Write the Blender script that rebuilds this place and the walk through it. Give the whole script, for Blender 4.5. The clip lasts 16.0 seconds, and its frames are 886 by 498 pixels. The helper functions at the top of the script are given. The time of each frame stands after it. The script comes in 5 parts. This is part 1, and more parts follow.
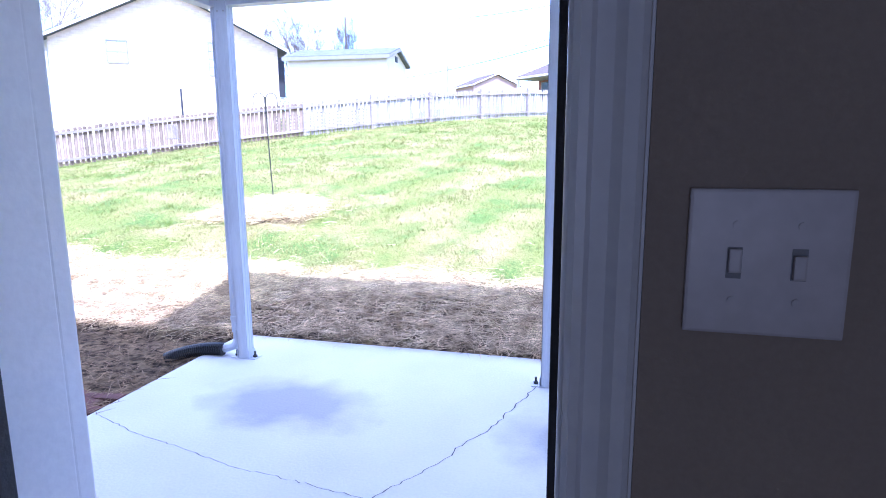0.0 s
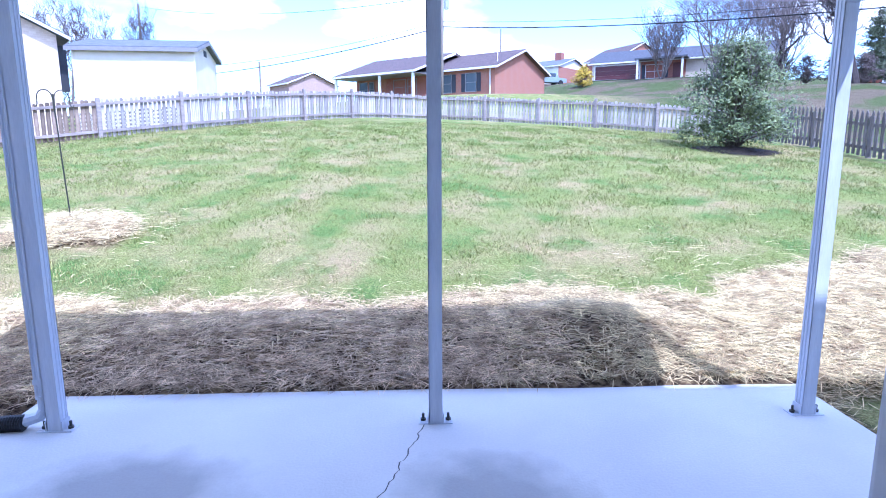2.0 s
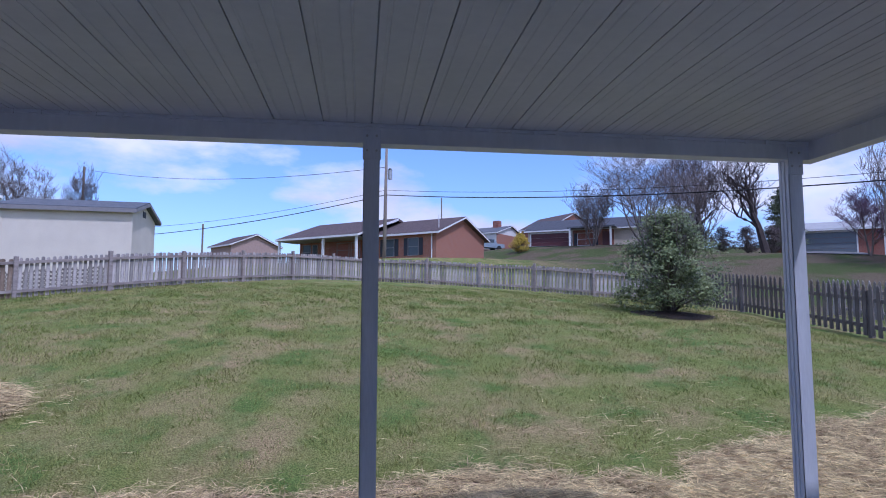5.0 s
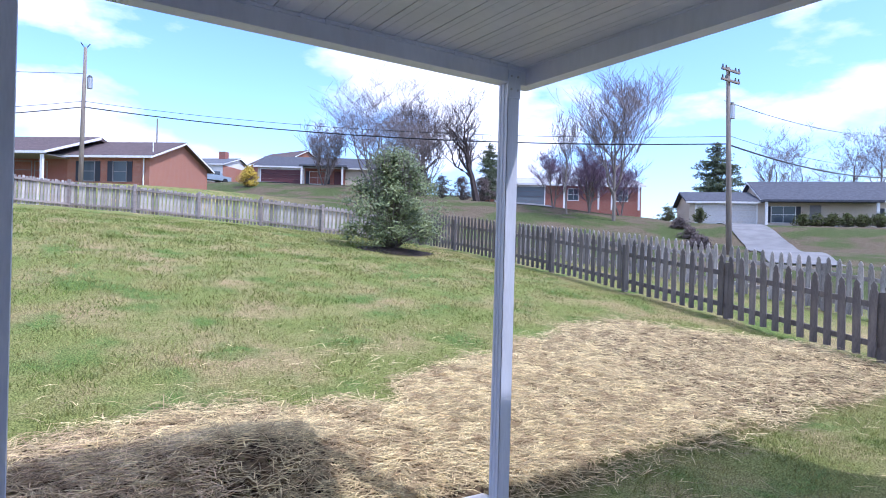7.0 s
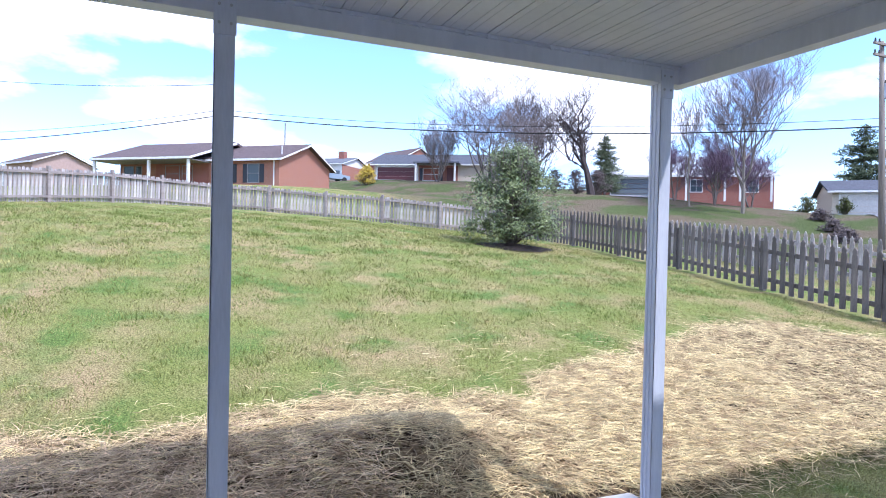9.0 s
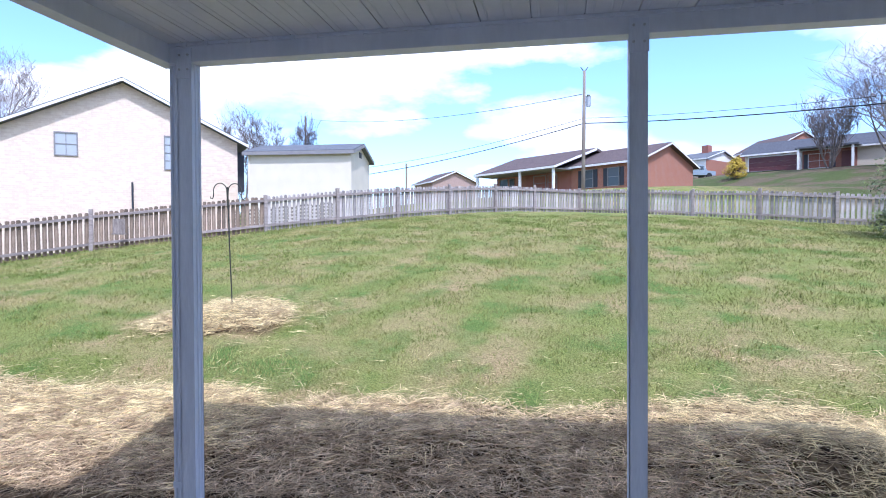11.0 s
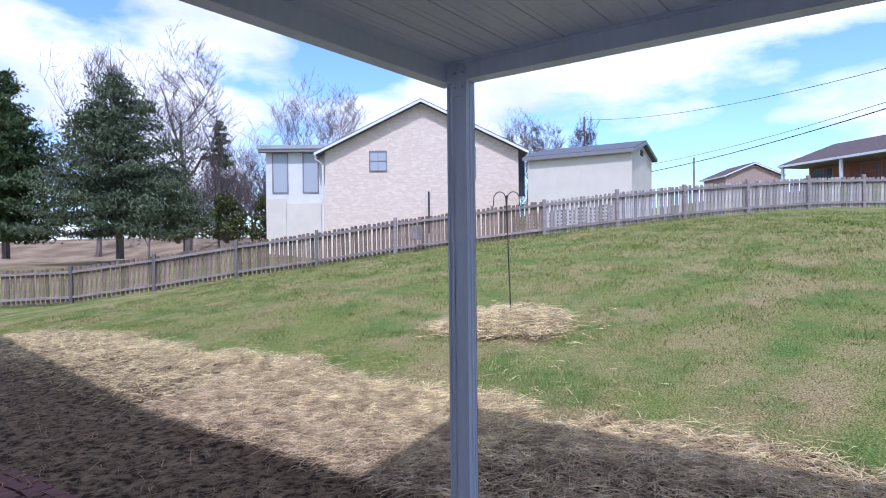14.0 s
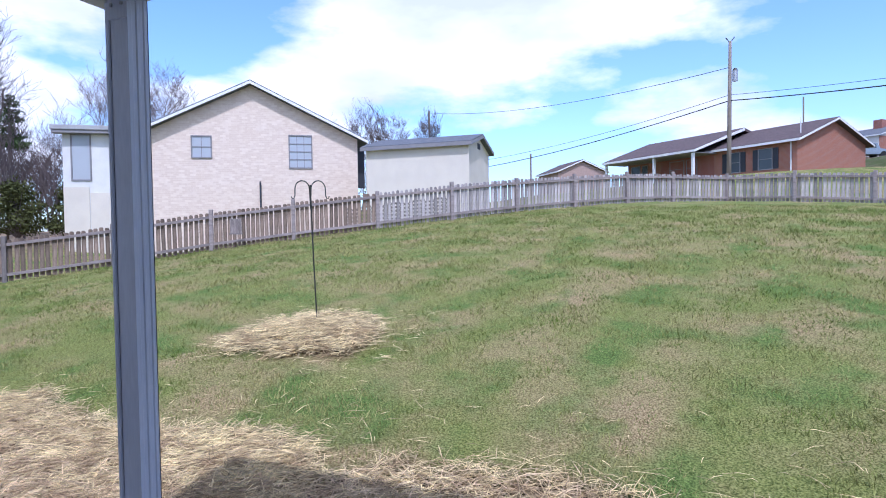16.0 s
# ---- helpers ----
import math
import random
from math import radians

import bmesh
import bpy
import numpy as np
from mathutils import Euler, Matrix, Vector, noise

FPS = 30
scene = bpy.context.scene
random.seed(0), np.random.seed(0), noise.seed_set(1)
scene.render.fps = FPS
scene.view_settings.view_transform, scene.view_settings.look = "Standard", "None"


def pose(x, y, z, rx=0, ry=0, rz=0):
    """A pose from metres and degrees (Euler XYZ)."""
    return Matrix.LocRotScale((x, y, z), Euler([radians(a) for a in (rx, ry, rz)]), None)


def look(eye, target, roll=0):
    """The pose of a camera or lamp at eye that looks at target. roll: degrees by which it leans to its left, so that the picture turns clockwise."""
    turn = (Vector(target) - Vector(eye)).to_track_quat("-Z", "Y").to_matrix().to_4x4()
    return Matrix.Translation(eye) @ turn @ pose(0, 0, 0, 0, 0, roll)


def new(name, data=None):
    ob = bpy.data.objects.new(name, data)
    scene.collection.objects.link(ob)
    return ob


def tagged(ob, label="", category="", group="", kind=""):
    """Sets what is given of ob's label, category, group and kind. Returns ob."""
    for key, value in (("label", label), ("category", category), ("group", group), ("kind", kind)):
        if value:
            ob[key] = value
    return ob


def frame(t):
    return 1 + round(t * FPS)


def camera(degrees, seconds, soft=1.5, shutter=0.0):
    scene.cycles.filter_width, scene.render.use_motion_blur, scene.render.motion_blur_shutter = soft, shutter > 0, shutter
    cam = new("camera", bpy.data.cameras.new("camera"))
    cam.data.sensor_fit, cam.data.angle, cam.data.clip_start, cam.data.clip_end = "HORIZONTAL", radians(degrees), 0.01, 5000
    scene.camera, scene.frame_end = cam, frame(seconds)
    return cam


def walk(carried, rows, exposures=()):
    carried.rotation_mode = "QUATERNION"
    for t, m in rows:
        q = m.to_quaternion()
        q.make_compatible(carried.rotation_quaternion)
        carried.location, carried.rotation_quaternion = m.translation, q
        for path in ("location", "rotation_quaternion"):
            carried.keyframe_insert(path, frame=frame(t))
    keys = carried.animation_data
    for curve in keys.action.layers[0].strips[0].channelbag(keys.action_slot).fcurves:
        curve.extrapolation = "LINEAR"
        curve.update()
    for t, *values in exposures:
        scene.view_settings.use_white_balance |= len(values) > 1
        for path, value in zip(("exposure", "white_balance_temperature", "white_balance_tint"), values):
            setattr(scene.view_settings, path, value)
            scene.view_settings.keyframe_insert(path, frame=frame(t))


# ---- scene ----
cam = camera(72.9, 16.0, soft=1.0)
PATH = [
    (0, (0.317, -4.091, 1.696), (-0.186, -2.186, 1.351), -0.3),
    (0.5, (0.187, -4.135, 1.71), (-0.158, -2.195, 1.369), -0.1),
    (1, (0.026, -4.02, 1.66), (-0.052, -2.051, 1.319), -0.1),
    (1.5, (-0.024, -3.843, 1.651), (0.004, -1.873, 1.308), -0.4),
    (2, (-0.098, -3.685, 1.797), (-0.018, -1.717, 1.449), -0.2),
    (2.5, (-0.212, -3.654, 1.963), (-0.077, -1.67, 1.75), -0.1),
    (3, (-0.241, -3.648, 2.073), (-0.063, -1.658, 2.168), 0.2),
    (3.2, (-0.244, -3.618, 2.116), (-0.062, -1.637, 2.321), -0.0),
    (5.5, (-0.013, -3.127, 1.774), (0.351, -1.167, 1.935), 0.4),
    (6, (0.011, -3.049, 1.739), (0.69, -1.169, 1.799), 0.6),
    (6.5, (0.142, -2.897, 1.703), (1.113, -1.148, 1.728), 1.8),
    (7, (0.169, -2.844, 1.699), (1.264, -1.17, 1.696), 1.5),
    (7.5, (0.123, -2.834, 1.706), (1.254, -1.185, 1.686), 1.7),
    (8, (0.052, -2.813, 1.722), (1.176, -1.159, 1.701), 1.9),
    (8.5, (-0.043, -2.802, 1.729), (0.971, -1.078, 1.706), 1.3),
    (9, (-0.12, -2.848, 1.736), (0.653, -1.004, 1.706), 1.3),
    (9.5, (-0.21, -2.862, 1.742), (0.278, -0.923, 1.711), 0.9),
    (10, (-0.32, -3.094, 1.685), (-0.123, -1.104, 1.65), 0.4),
    (12.3, (-0.422, -3.037, 1.799), (-1.363, -1.272, 1.767), -0.4),
    (12.5, (-0.41, -3.101, 1.808), (-1.418, -1.374, 1.775), -0.4),
    (13, (-0.404, -3.089, 1.795), (-1.545, -1.447, 1.769), -0.6),
    (13.5, (-0.449, -3.002, 1.774), (-1.637, -1.394, 1.751), -0.6),
    (14, (-0.496, -2.797, 1.8), (-1.69, -1.193, 1.776), -0.6),
    (14.5, (-0.55, -2.5, 1.8), (-1.754, -0.903, 1.778), -0.9),
    (15, (-0.523, -2.244, 1.79), (-1.726, -0.647, 1.758), -0.5),
    (15.5, (-0.515, -1.96, 1.785), (-1.595, -0.277, 1.749), -0.6),
    (16, (-0.573, -1.571, 1.848), (-1.338, 0.276, 1.792), -0.9),
]
walk(cam, [(t, look(eye, target, roll)) for t, eye, target, roll in PATH],
     [(0.0, 1.93, 4900, 27), (0.5, 1.78, 4750, 25), (1.5, 1.32, 4650, 24), (2.0, 1.25, 4700, 25), (2.5, 1.08, 4750, 25), (3.0, 0.83, 4750, 25),
      (5.3, -0.47, 5200, 28), (6.0, -0.13, 5250, 26), (6.5, 0.28, 5300, 24), (7.0, 0.58, 5400, 22), (9.0, 0.82, 5550, 19), (10.2, 0.8, 5500, 17), (12.3, 0.2, 5400, 22), (14.0, 0.12, 5350, 22), (16.0, 0.15, 5350, 22)])

# ---- light ----
SUN = Vector((0.285, -0.50, 0.82)).normalized()
sun = new("sun", bpy.data.lights.new("sun", "SUN"))
sun.data.energy, sun.data.angle, sun.data.color = 2.85, radians(0.6), (1.0, 0.96, 0.90)
sun.matrix_world = look((0, 0, 30), Vector((0, 0, 30)) - SUN)

world = bpy.data.worlds.new("world")
scene.world = world
world.use_nodes = True
wn, wl = world.node_tree.nodes, world.node_tree.links
wn.clear()
w_out, w_bg, w_sky = wn.new("ShaderNodeOutputWorld"), wn.new("ShaderNodeBackground"), wn.new("ShaderNodeTexSky")
w_sky.sky_type, w_sky.sun_disc = "NISHITA", False
w_sky.sun_elevation, w_sky.sun_rotation = math.asin(SUN.z), math.atan2(SUN.x, SUN.y)
w_co, w_sep, w_noise, w_ramp, w_mix = (wn.new("ShaderNodeTexCoord"), wn.new("ShaderNodeMapping"), wn.new("ShaderNodeTexNoise"),
                                       wn.new("ShaderNodeValToRGB"), wn.new("ShaderNodeMix"))
w_mix.data_type = "RGBA"
w_sep.inputs["Scale"].default_value = (1.0, 1.0, 2.4)
w_sep.inputs["Location"].default_value = (0.35, 0.1, 0.0)
w_noise.inputs["Scale"].default_value, w_noise.inputs["Detail"].default_value, w_noise.inputs["Roughness"].default_value = 2.3, 9, 0.52
w_ramp.color_ramp.elements[0].position, w_ramp.color_ramp.elements[1].position = 0.46, 0.54
w_grey = wn.new("ShaderNodeTexNoise")
w_grey.inputs["Scale"].default_value, w_grey.inputs["Detail"].default_value = 4.0, 5
w_cloud = wn.new("ShaderNodeValToRGB")
w_cloud.color_ramp.elements[0].position, w_cloud.color_ramp.elements[1].position = 0.35, 0.62
w_cloud.color_ramp.elements[0].color, w_cloud.color_ramp.elements[1].color = (5.6, 5.9, 6.5, 1), (8.2, 8.3, 8.5, 1)
wl.new(w_co.outputs["Generated"], w_sep.inputs["Vector"])
wl.new(w_sep.outputs[0], w_noise.inputs["Vector"])
wl.new(w_sep.outputs[0], w_grey.inputs["Vector"])
wl.new(w_noise.outputs["Fac"], w_ramp.inputs["Fac"])
wl.new(w_grey.outputs["Fac"], w_cloud.inputs["Fac"])
wl.new(w_ramp.outputs["Color"], w_mix.inputs["Factor"])
w_tint = wn.new("ShaderNodeMix")
w_tint.data_type, w_tint.blend_type = "RGBA", "MULTIPLY"
w_tint.inputs["Factor"].default_value, w_tint.inputs["B"].default_value = 1.0, (1.25, 1.45, 1.68, 1)
wl.new(w_sky.outputs[0], w_tint.inputs["A"])
wl.new(w_tint.outputs["Result"], w_mix.inputs["A"])
wl.new(w_cloud.outputs["Color"], w_mix.inputs["B"])
wl.new(w_mix.outputs["Result"], w_bg.inputs["Color"])
wl.new(w_bg.outputs[0], w_out.inputs["Surface"])
w_bg.inputs["Strength"].default_value = 0.14

# ---- materials ----
def material(name, c1, c2=None, rough=0.7, scale=8.0, bump=0.2, fine=60.0, metal=0.0, stretch=(1, 1, 1), big=None, vary=0.0, spec=0.5):
    """Two colours mixed by noise at two scales, with fine relief. vary: how far pieces differ from one another."""
    m = bpy.data.materials.new(name)
    m.use_nodes = True
    n, l = m.node_tree.nodes, m.node_tree.links
    b = n["Principled BSDF"]
    b.inputs["Roughness"].default_value, b.inputs["Metallic"].default_value = rough, metal
    b.inputs["Specular IOR Level"].default_value = spec
    co, mp = n.new("ShaderNodeTexCoord"), n.new("ShaderNodeMapping")
    mp.inputs["Scale"].default_value = stretch
    l.new(co.outputs["Object"], mp.inputs["Vector"])
    a, f = n.new("ShaderNodeTexNoise"), n.new("ShaderNodeTexNoise")
    for t, s in ((a, scale), (f, fine)):
        t.inputs["Scale"].default_value, t.inputs["Detail"].default_value = s, 5
        l.new(mp.outputs[0], t.inputs["Vector"])
    mix = n.new("ShaderNodeMix")
    mix.data_type = "RGBA"
    c2 = c2 or [v * 0.85 for v in c1]
    mix.inputs["A"].default_value, mix.inputs["B"].default_value = (*c1, 1), (*c2, 1)
    add = n.new("ShaderNodeMath")
    add.operation = "MULTIPLY_ADD"
    add.inputs[1].default_value, add.inputs[2].default_value = 0.5, -0.25
    l.new(f.outputs["Fac"], add.inputs[0])
    ramp = n.new("ShaderNodeMapRange")
    ramp.inputs["From Min"].default_value, ramp.inputs["From Max"].default_value = 0.33, 0.67
    s2 = n.new("ShaderNodeMath")
    l.new(a.outputs["Fac"], s2.inputs[0])
    l.new(add.outputs[0], s2.inputs[1])
    l.new(s2.outputs[0], ramp.inputs["Value"])
    l.new(ramp.outputs[0], mix.inputs["Factor"])
    last = mix.outputs["Result"]
    if vary:
        info, geo = n.new("ShaderNodeObjectInfo"), n.new("ShaderNodeNewGeometry")
        sm = n.new("ShaderNodeMath")
        l.new(info.outputs["Random"], sm.inputs[0])
        l.new(geo.outputs["Random Per Island"], sm.inputs[1])
        fr = n.new("ShaderNodeMath")
        fr.operation = "FRACT"
        l.new(sm.outputs[0], fr.inputs[0])
        mr = n.new("ShaderNodeMapRange")
        mr.inputs["To Min"].default_value, mr.inputs["To Max"].default_value = 1 - vary, 1 + vary
        l.new(fr.outputs[0], mr.inputs["Value"])
        h = n.new("ShaderNodeHueSaturation")
        l.new(mr.outputs[0], h.inputs["Value"])
        l.new(last, h.inputs["Color"])
        last = h.outputs[0]
    l.new(last, b.inputs["Base Color"])
    if bump:
        bp = n.new("ShaderNodeBump")
        bp.inputs["Strength"].default_value, bp.inputs["Distance"].default_value = bump, 0.02
        l.new(f.outputs["Fac"], bp.inputs["Height"])
        l.new(bp.outputs[0], b.inputs["Normal"])
    return m


def brick_material(name, c1, c2, mortar, mscale=1.0):
    m = material(name, c1, c2, 0.85, 6, 0.1, 40)
    n, l = m.node_tree.nodes, m.node_tree.links
    b = n["Principled BSDF"]
    base = b.inputs["Base Color"].links[0].from_socket
    tex = n.new("ShaderNodeTexBrick")
    co, sp, cb, ad = n.new("ShaderNodeTexCoord"), n.new("ShaderNodeSeparateXYZ"), n.new("ShaderNodeCombineXYZ"), n.new("ShaderNodeMath")
    l.new(co.outputs["Object"], sp.inputs[0])
    l.new(sp.outputs[0], ad.inputs[0])
    l.new(sp.outputs[1], ad.inputs[1])
    l.new(ad.outputs[0], cb.inputs[0])
    l.new(sp.outputs[2], cb.inputs[1])
    l.new(cb.outputs[0], tex.inputs["Vector"])
    for k, v in (("Scale", 1.0), ("Mortar Size", 0.007), ("Brick Width", 0.215 * mscale), ("Row Height", 0.076 * mscale), ("Bias", -0.35)):
        tex.inputs[k].default_value = v
    tex.inputs["Color1"].default_value, tex.inputs["Color2"].default_value = (*c1, 1), (*c2, 1)
    tex.inputs["Mortar"].default_value = (*mortar, 1)
    mix = n.new("ShaderNodeMix")
    mix.data_type, mix.inputs["Factor"].default_value = "RGBA", 0.25
    l.new(tex.outputs["Color"], mix.inputs["A"])
    l.new(base, mix.inputs["B"])
    l.new(mix.outputs["Result"], b.inputs["Base Color"])
    return m


M = {
    "vinyl": material("white_vinyl", (0.62, 0.64, 0.69), (0.54, 0.56, 0.61), 0.4, 3, 0.03, 30, stretch=(1, 1, 0.3)),
    "post": material("white_painted_aluminium", (0.60, 0.63, 0.70), (0.50, 0.53, 0.60), 0.38, 4, 0.05, 40, stretch=(3, 3, 0.4)),
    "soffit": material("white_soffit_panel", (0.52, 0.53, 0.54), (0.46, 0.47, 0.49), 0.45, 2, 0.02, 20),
    "trim": material("white_door_trim", (0.78, 0.78, 0.80), (0.70, 0.70, 0.73), 0.35, 5, 0.05, 60),
    "seal": material("black_rubber_seal", (0.02, 0.02, 0.025), None, 0.6),
    "slot": material("grey_plastic_slot", (0.25, 0.25, 0.27), None, 0.5, bump=0),
    "taupe": material("taupe_wall_paint", (0.36, 0.295, 0.235), (0.32, 0.26, 0.21), 0.8, 4, 0.15, 150),
    "plate": material("white_plastic", (0.62, 0.58, 0.59), None, 0.35, bump=0),
    "carpet": material("beige_floor", (0.3, 0.26, 0.21), None, 0.9),
    "steel": material("galvanised_steel", (0.45, 0.46, 0.47), None, 0.4, metal=0.8),
    "brass": material("worn_brass", (0.4, 0.33, 0.2), None, 0.4, metal=0.9),
    "black_metal": material("black_metal", (0.02, 0.025, 0.02), (0.04, 0.04, 0.03), 0.5),
    "black_plastic": material("black_plastic", (0.012, 0.012, 0.014), None, 0.45),
    "wood_grey": material("weathered_grey_wood", (0.30, 0.255, 0.235), (0.15, 0.125, 0.115), 0.9, 5, 0.5, 40, stretch=(3, 3, 0.5), vary=0.38),
    "lattice": material("dark_lattice", (0.12, 0.10, 0.09), None, 0.8),
    "wood_brown": material("weathered_brown_wood", (0.30, 0.225, 0.17), (0.13, 0.095, 0.07), 0.9, 5, 0.5, 40, stretch=(3, 3, 0.5), vary=0.35),
    "wood_pale": material("bleached_grey_wood", (0.47, 0.43, 0.41), (0.25, 0.22, 0.205), 0.9, 5, 0.5, 40, stretch=(3, 3, 0.5), vary=0.38),
    "wood_rail": material("weathered_rail_wood", (0.36, 0.31, 0.29), (0.24, 0.20, 0.185), 0.9, 5, 0.5, 40, stretch=(0.5, 3, 3), vary=0.15),
    "wood_dark": material("weathered_dark_wood", (0.20, 0.175, 0.16), (0.12, 0.105, 0.10), 0.9, 5, 0.5, 40, stretch=(3, 3, 0.5), vary=0.25),
    "wood_pole": material("pole_wood", (0.28, 0.24, 0.2), (0.18, 0.15, 0.13), 0.9, 3, 0.4, 30, stretch=(4, 4, 0.3)),
    "brick_red": brick_material("red_brick", (0.36, 0.145, 0.09), (0.27, 0.10, 0.07), (0.35, 0.28, 0.24)),
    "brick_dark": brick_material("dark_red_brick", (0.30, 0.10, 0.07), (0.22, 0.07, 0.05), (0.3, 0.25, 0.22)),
    "brick_pale": brick_material("pale_pink_brick", (0.64, 0.51, 0.41), (0.82, 0.71, 0.60), (0.72, 0.61, 0.51), 1.15),
    "brown_brick": material("pinkish_brown_brick", (0.42, 0.30, 0.26), (0.36, 0.26, 0.22), 0.9, 5, 0.1, 40),
    "stucco": material("tan_panel_siding", (0.70, 0.64, 0.54), (0.65, 0.59, 0.50), 0.8, 1.5, 0.1, 20),
    "siding": material("white_siding", (0.72, 0.71, 0.68), (0.66, 0.65, 0.62), 0.6, 2, 0.1, 20),
    "tan": material("tan_brick", (0.60, 0.52, 0.43), (0.52, 0.44, 0.36), 0.85, 10, 0.2, 60),
    "roof_brown": material("brown_shingles", (0.12, 0.085, 0.085), (0.08, 0.058, 0.058), 0.95, 4, 0.5, 25),
    "roof_grey": material("grey_shingles", (0.14, 0.15, 0.17), (0.09, 0.10, 0.12), 0.95, 4, 0.5, 25),
    "roof_slate": material("slate_grey_shingles", (0.085, 0.09, 0.11), (0.055, 0.06, 0.075), 0.95, 4, 0.5, 25),
    "roof_pale": material("pale_shingles", (0.42, 0.42, 0.42), (0.34, 0.34, 0.35), 0.9, 4, 0.3, 25),
    "door_maroon": material("maroon_garage_door", (0.10, 0.025, 0.03), None, 0.5),
    "door_grey": material("grey_garage_door", (0.16, 0.19, 0.22), None, 0.5),
    "door_pale": material("pale_garage_door", (0.62, 0.60, 0.58), None, 0.6),
    "frame_dark": material("dull_window_frame", (0.25, 0.24, 0.25), None, 0.6, bump=0),
    "shutter": material("dark_shutter", (0.03, 0.035, 0.05), None, 0.6),
    "white": material("white_paint", (0.8, 0.8, 0.8), None, 0.5, bump=0.05),
    "bark": material("grey_bark", (0.20, 0.17, 0.15), (0.11, 0.09, 0.08), 0.95, 4, 0.5, 25, stretch=(2, 2, 0.4)),
    "bark_dark": material("dark_bark", (0.07, 0.055, 0.05), (0.04, 0.03, 0.03), 0.95, 4, 0.3, 25),
    "twig": material("reddish_twigs", (0.15, 0.12, 0.11), (0.09, 0.07, 0.068), 0.95, 3, 0, 20),
    "twig_pale": material("pale_twigs", (0.27, 0.225, 0.215), (0.17, 0.14, 0.14), 0.95, 3, 0, 20),
    "redbud": material("purple_blossom_twigs", (0.20, 0.13, 0.19), (0.15, 0.11, 0.15), 0.95, 3, 0, 20, vary=0.2),
    "spruce": material("spruce_needles", (0.15, 0.18, 0.105), (0.055, 0.075, 0.042), 0.8, 3, 0, 20, vary=0.4, spec=0.2),
    "pine": material("pine_needles", (0.09, 0.13, 0.05), (0.05, 0.08, 0.03), 0.8, 3, 0, 20, vary=0.4, spec=0.2),
    "holly": material("holly_leaves", (0.20, 0.235, 0.085), (0.065, 0.10, 0.035), 0.5, 3, 0, 20, vary=0.45),
    "scrub": material("olive_scrub_leaves", (0.10, 0.11, 0.035), (0.06, 0.07, 0.025), 0.8, 3, 0, 20, vary=0.4, spec=0.2),
    "yellow": material("forsythia_blossom", (0.55, 0.38, 0.03), (0.35, 0.28, 0.04), 0.7, 3, 0, 20, vary=0.3),
    "mulch": material("dark_mulch", (0.045, 0.028, 0.02), (0.02, 0.014, 0.01), 0.95, 12, 1.0, 60),
    "blade": material("grass_blades", (0.145, 0.20, 0.038), (0.35, 0.32, 0.125), 0.7, 1.2, 0, 5, vary=0.45, spec=0.2),
    "straw": material("straw_stalks", (0.80, 0.66, 0.35), (0.38, 0.27, 0.145), 0.75, 6, 0, 30, vary=0.55, spec=0.3),
    # wet brown straw, made darker still for the shade by the house
    "straw_dark": material("wet_shaded_straw", (0.36, 0.24, 0.135), (0.11, 0.07, 0.042), 0.75, 6, 0, 30, vary=0.55, spec=0.25),
    "straw_damp": material("damp_brown_straw", (0.78, 0.60, 0.38), (0.34, 0.235, 0.14), 0.75, 6, 0, 30, vary=0.55, spec=0.25),
    "brick_paver": material("dark_red_paver", (0.17, 0.07, 0.055), (0.11, 0.05, 0.04), 0.9, 10, 0.4, 60),
    "drive": material("pale_concrete_drive", (0.22, 0.215, 0.21), (0.16, 0.157, 0.155), 0.9, 1, 0.2, 15),
    "truck": material("silver_blue_truck_paint", (0.35, 0.42, 0.48), None, 0.35, metal=0.4, bump=0),
    "tyre": material("black_tyre", (0.02, 0.02, 0.02), None, 0.8),
}
glass = bpy.data.materials.new("window_glass")
glass.use_nodes = True
g = glass.node_tree.nodes["Principled BSDF"]
g.inputs["Base Color"].default_value, g.inputs["Roughness"].default_value = (0.08, 0.10, 0.12, 1), 0.06
g.inputs["Specular IOR Level"].default_value = 0.35
M["glass"] = glass
blind = bpy.data.materials.new("blind_behind_glass")
blind.use_nodes = True
g = blind.node_tree.nodes["Principled BSDF"]
g.inputs["Base Color"].default_value, g.inputs["Roughness"].default_value = (0.40, 0.43, 0.47, 1), 0.15
M["blind"] = blind


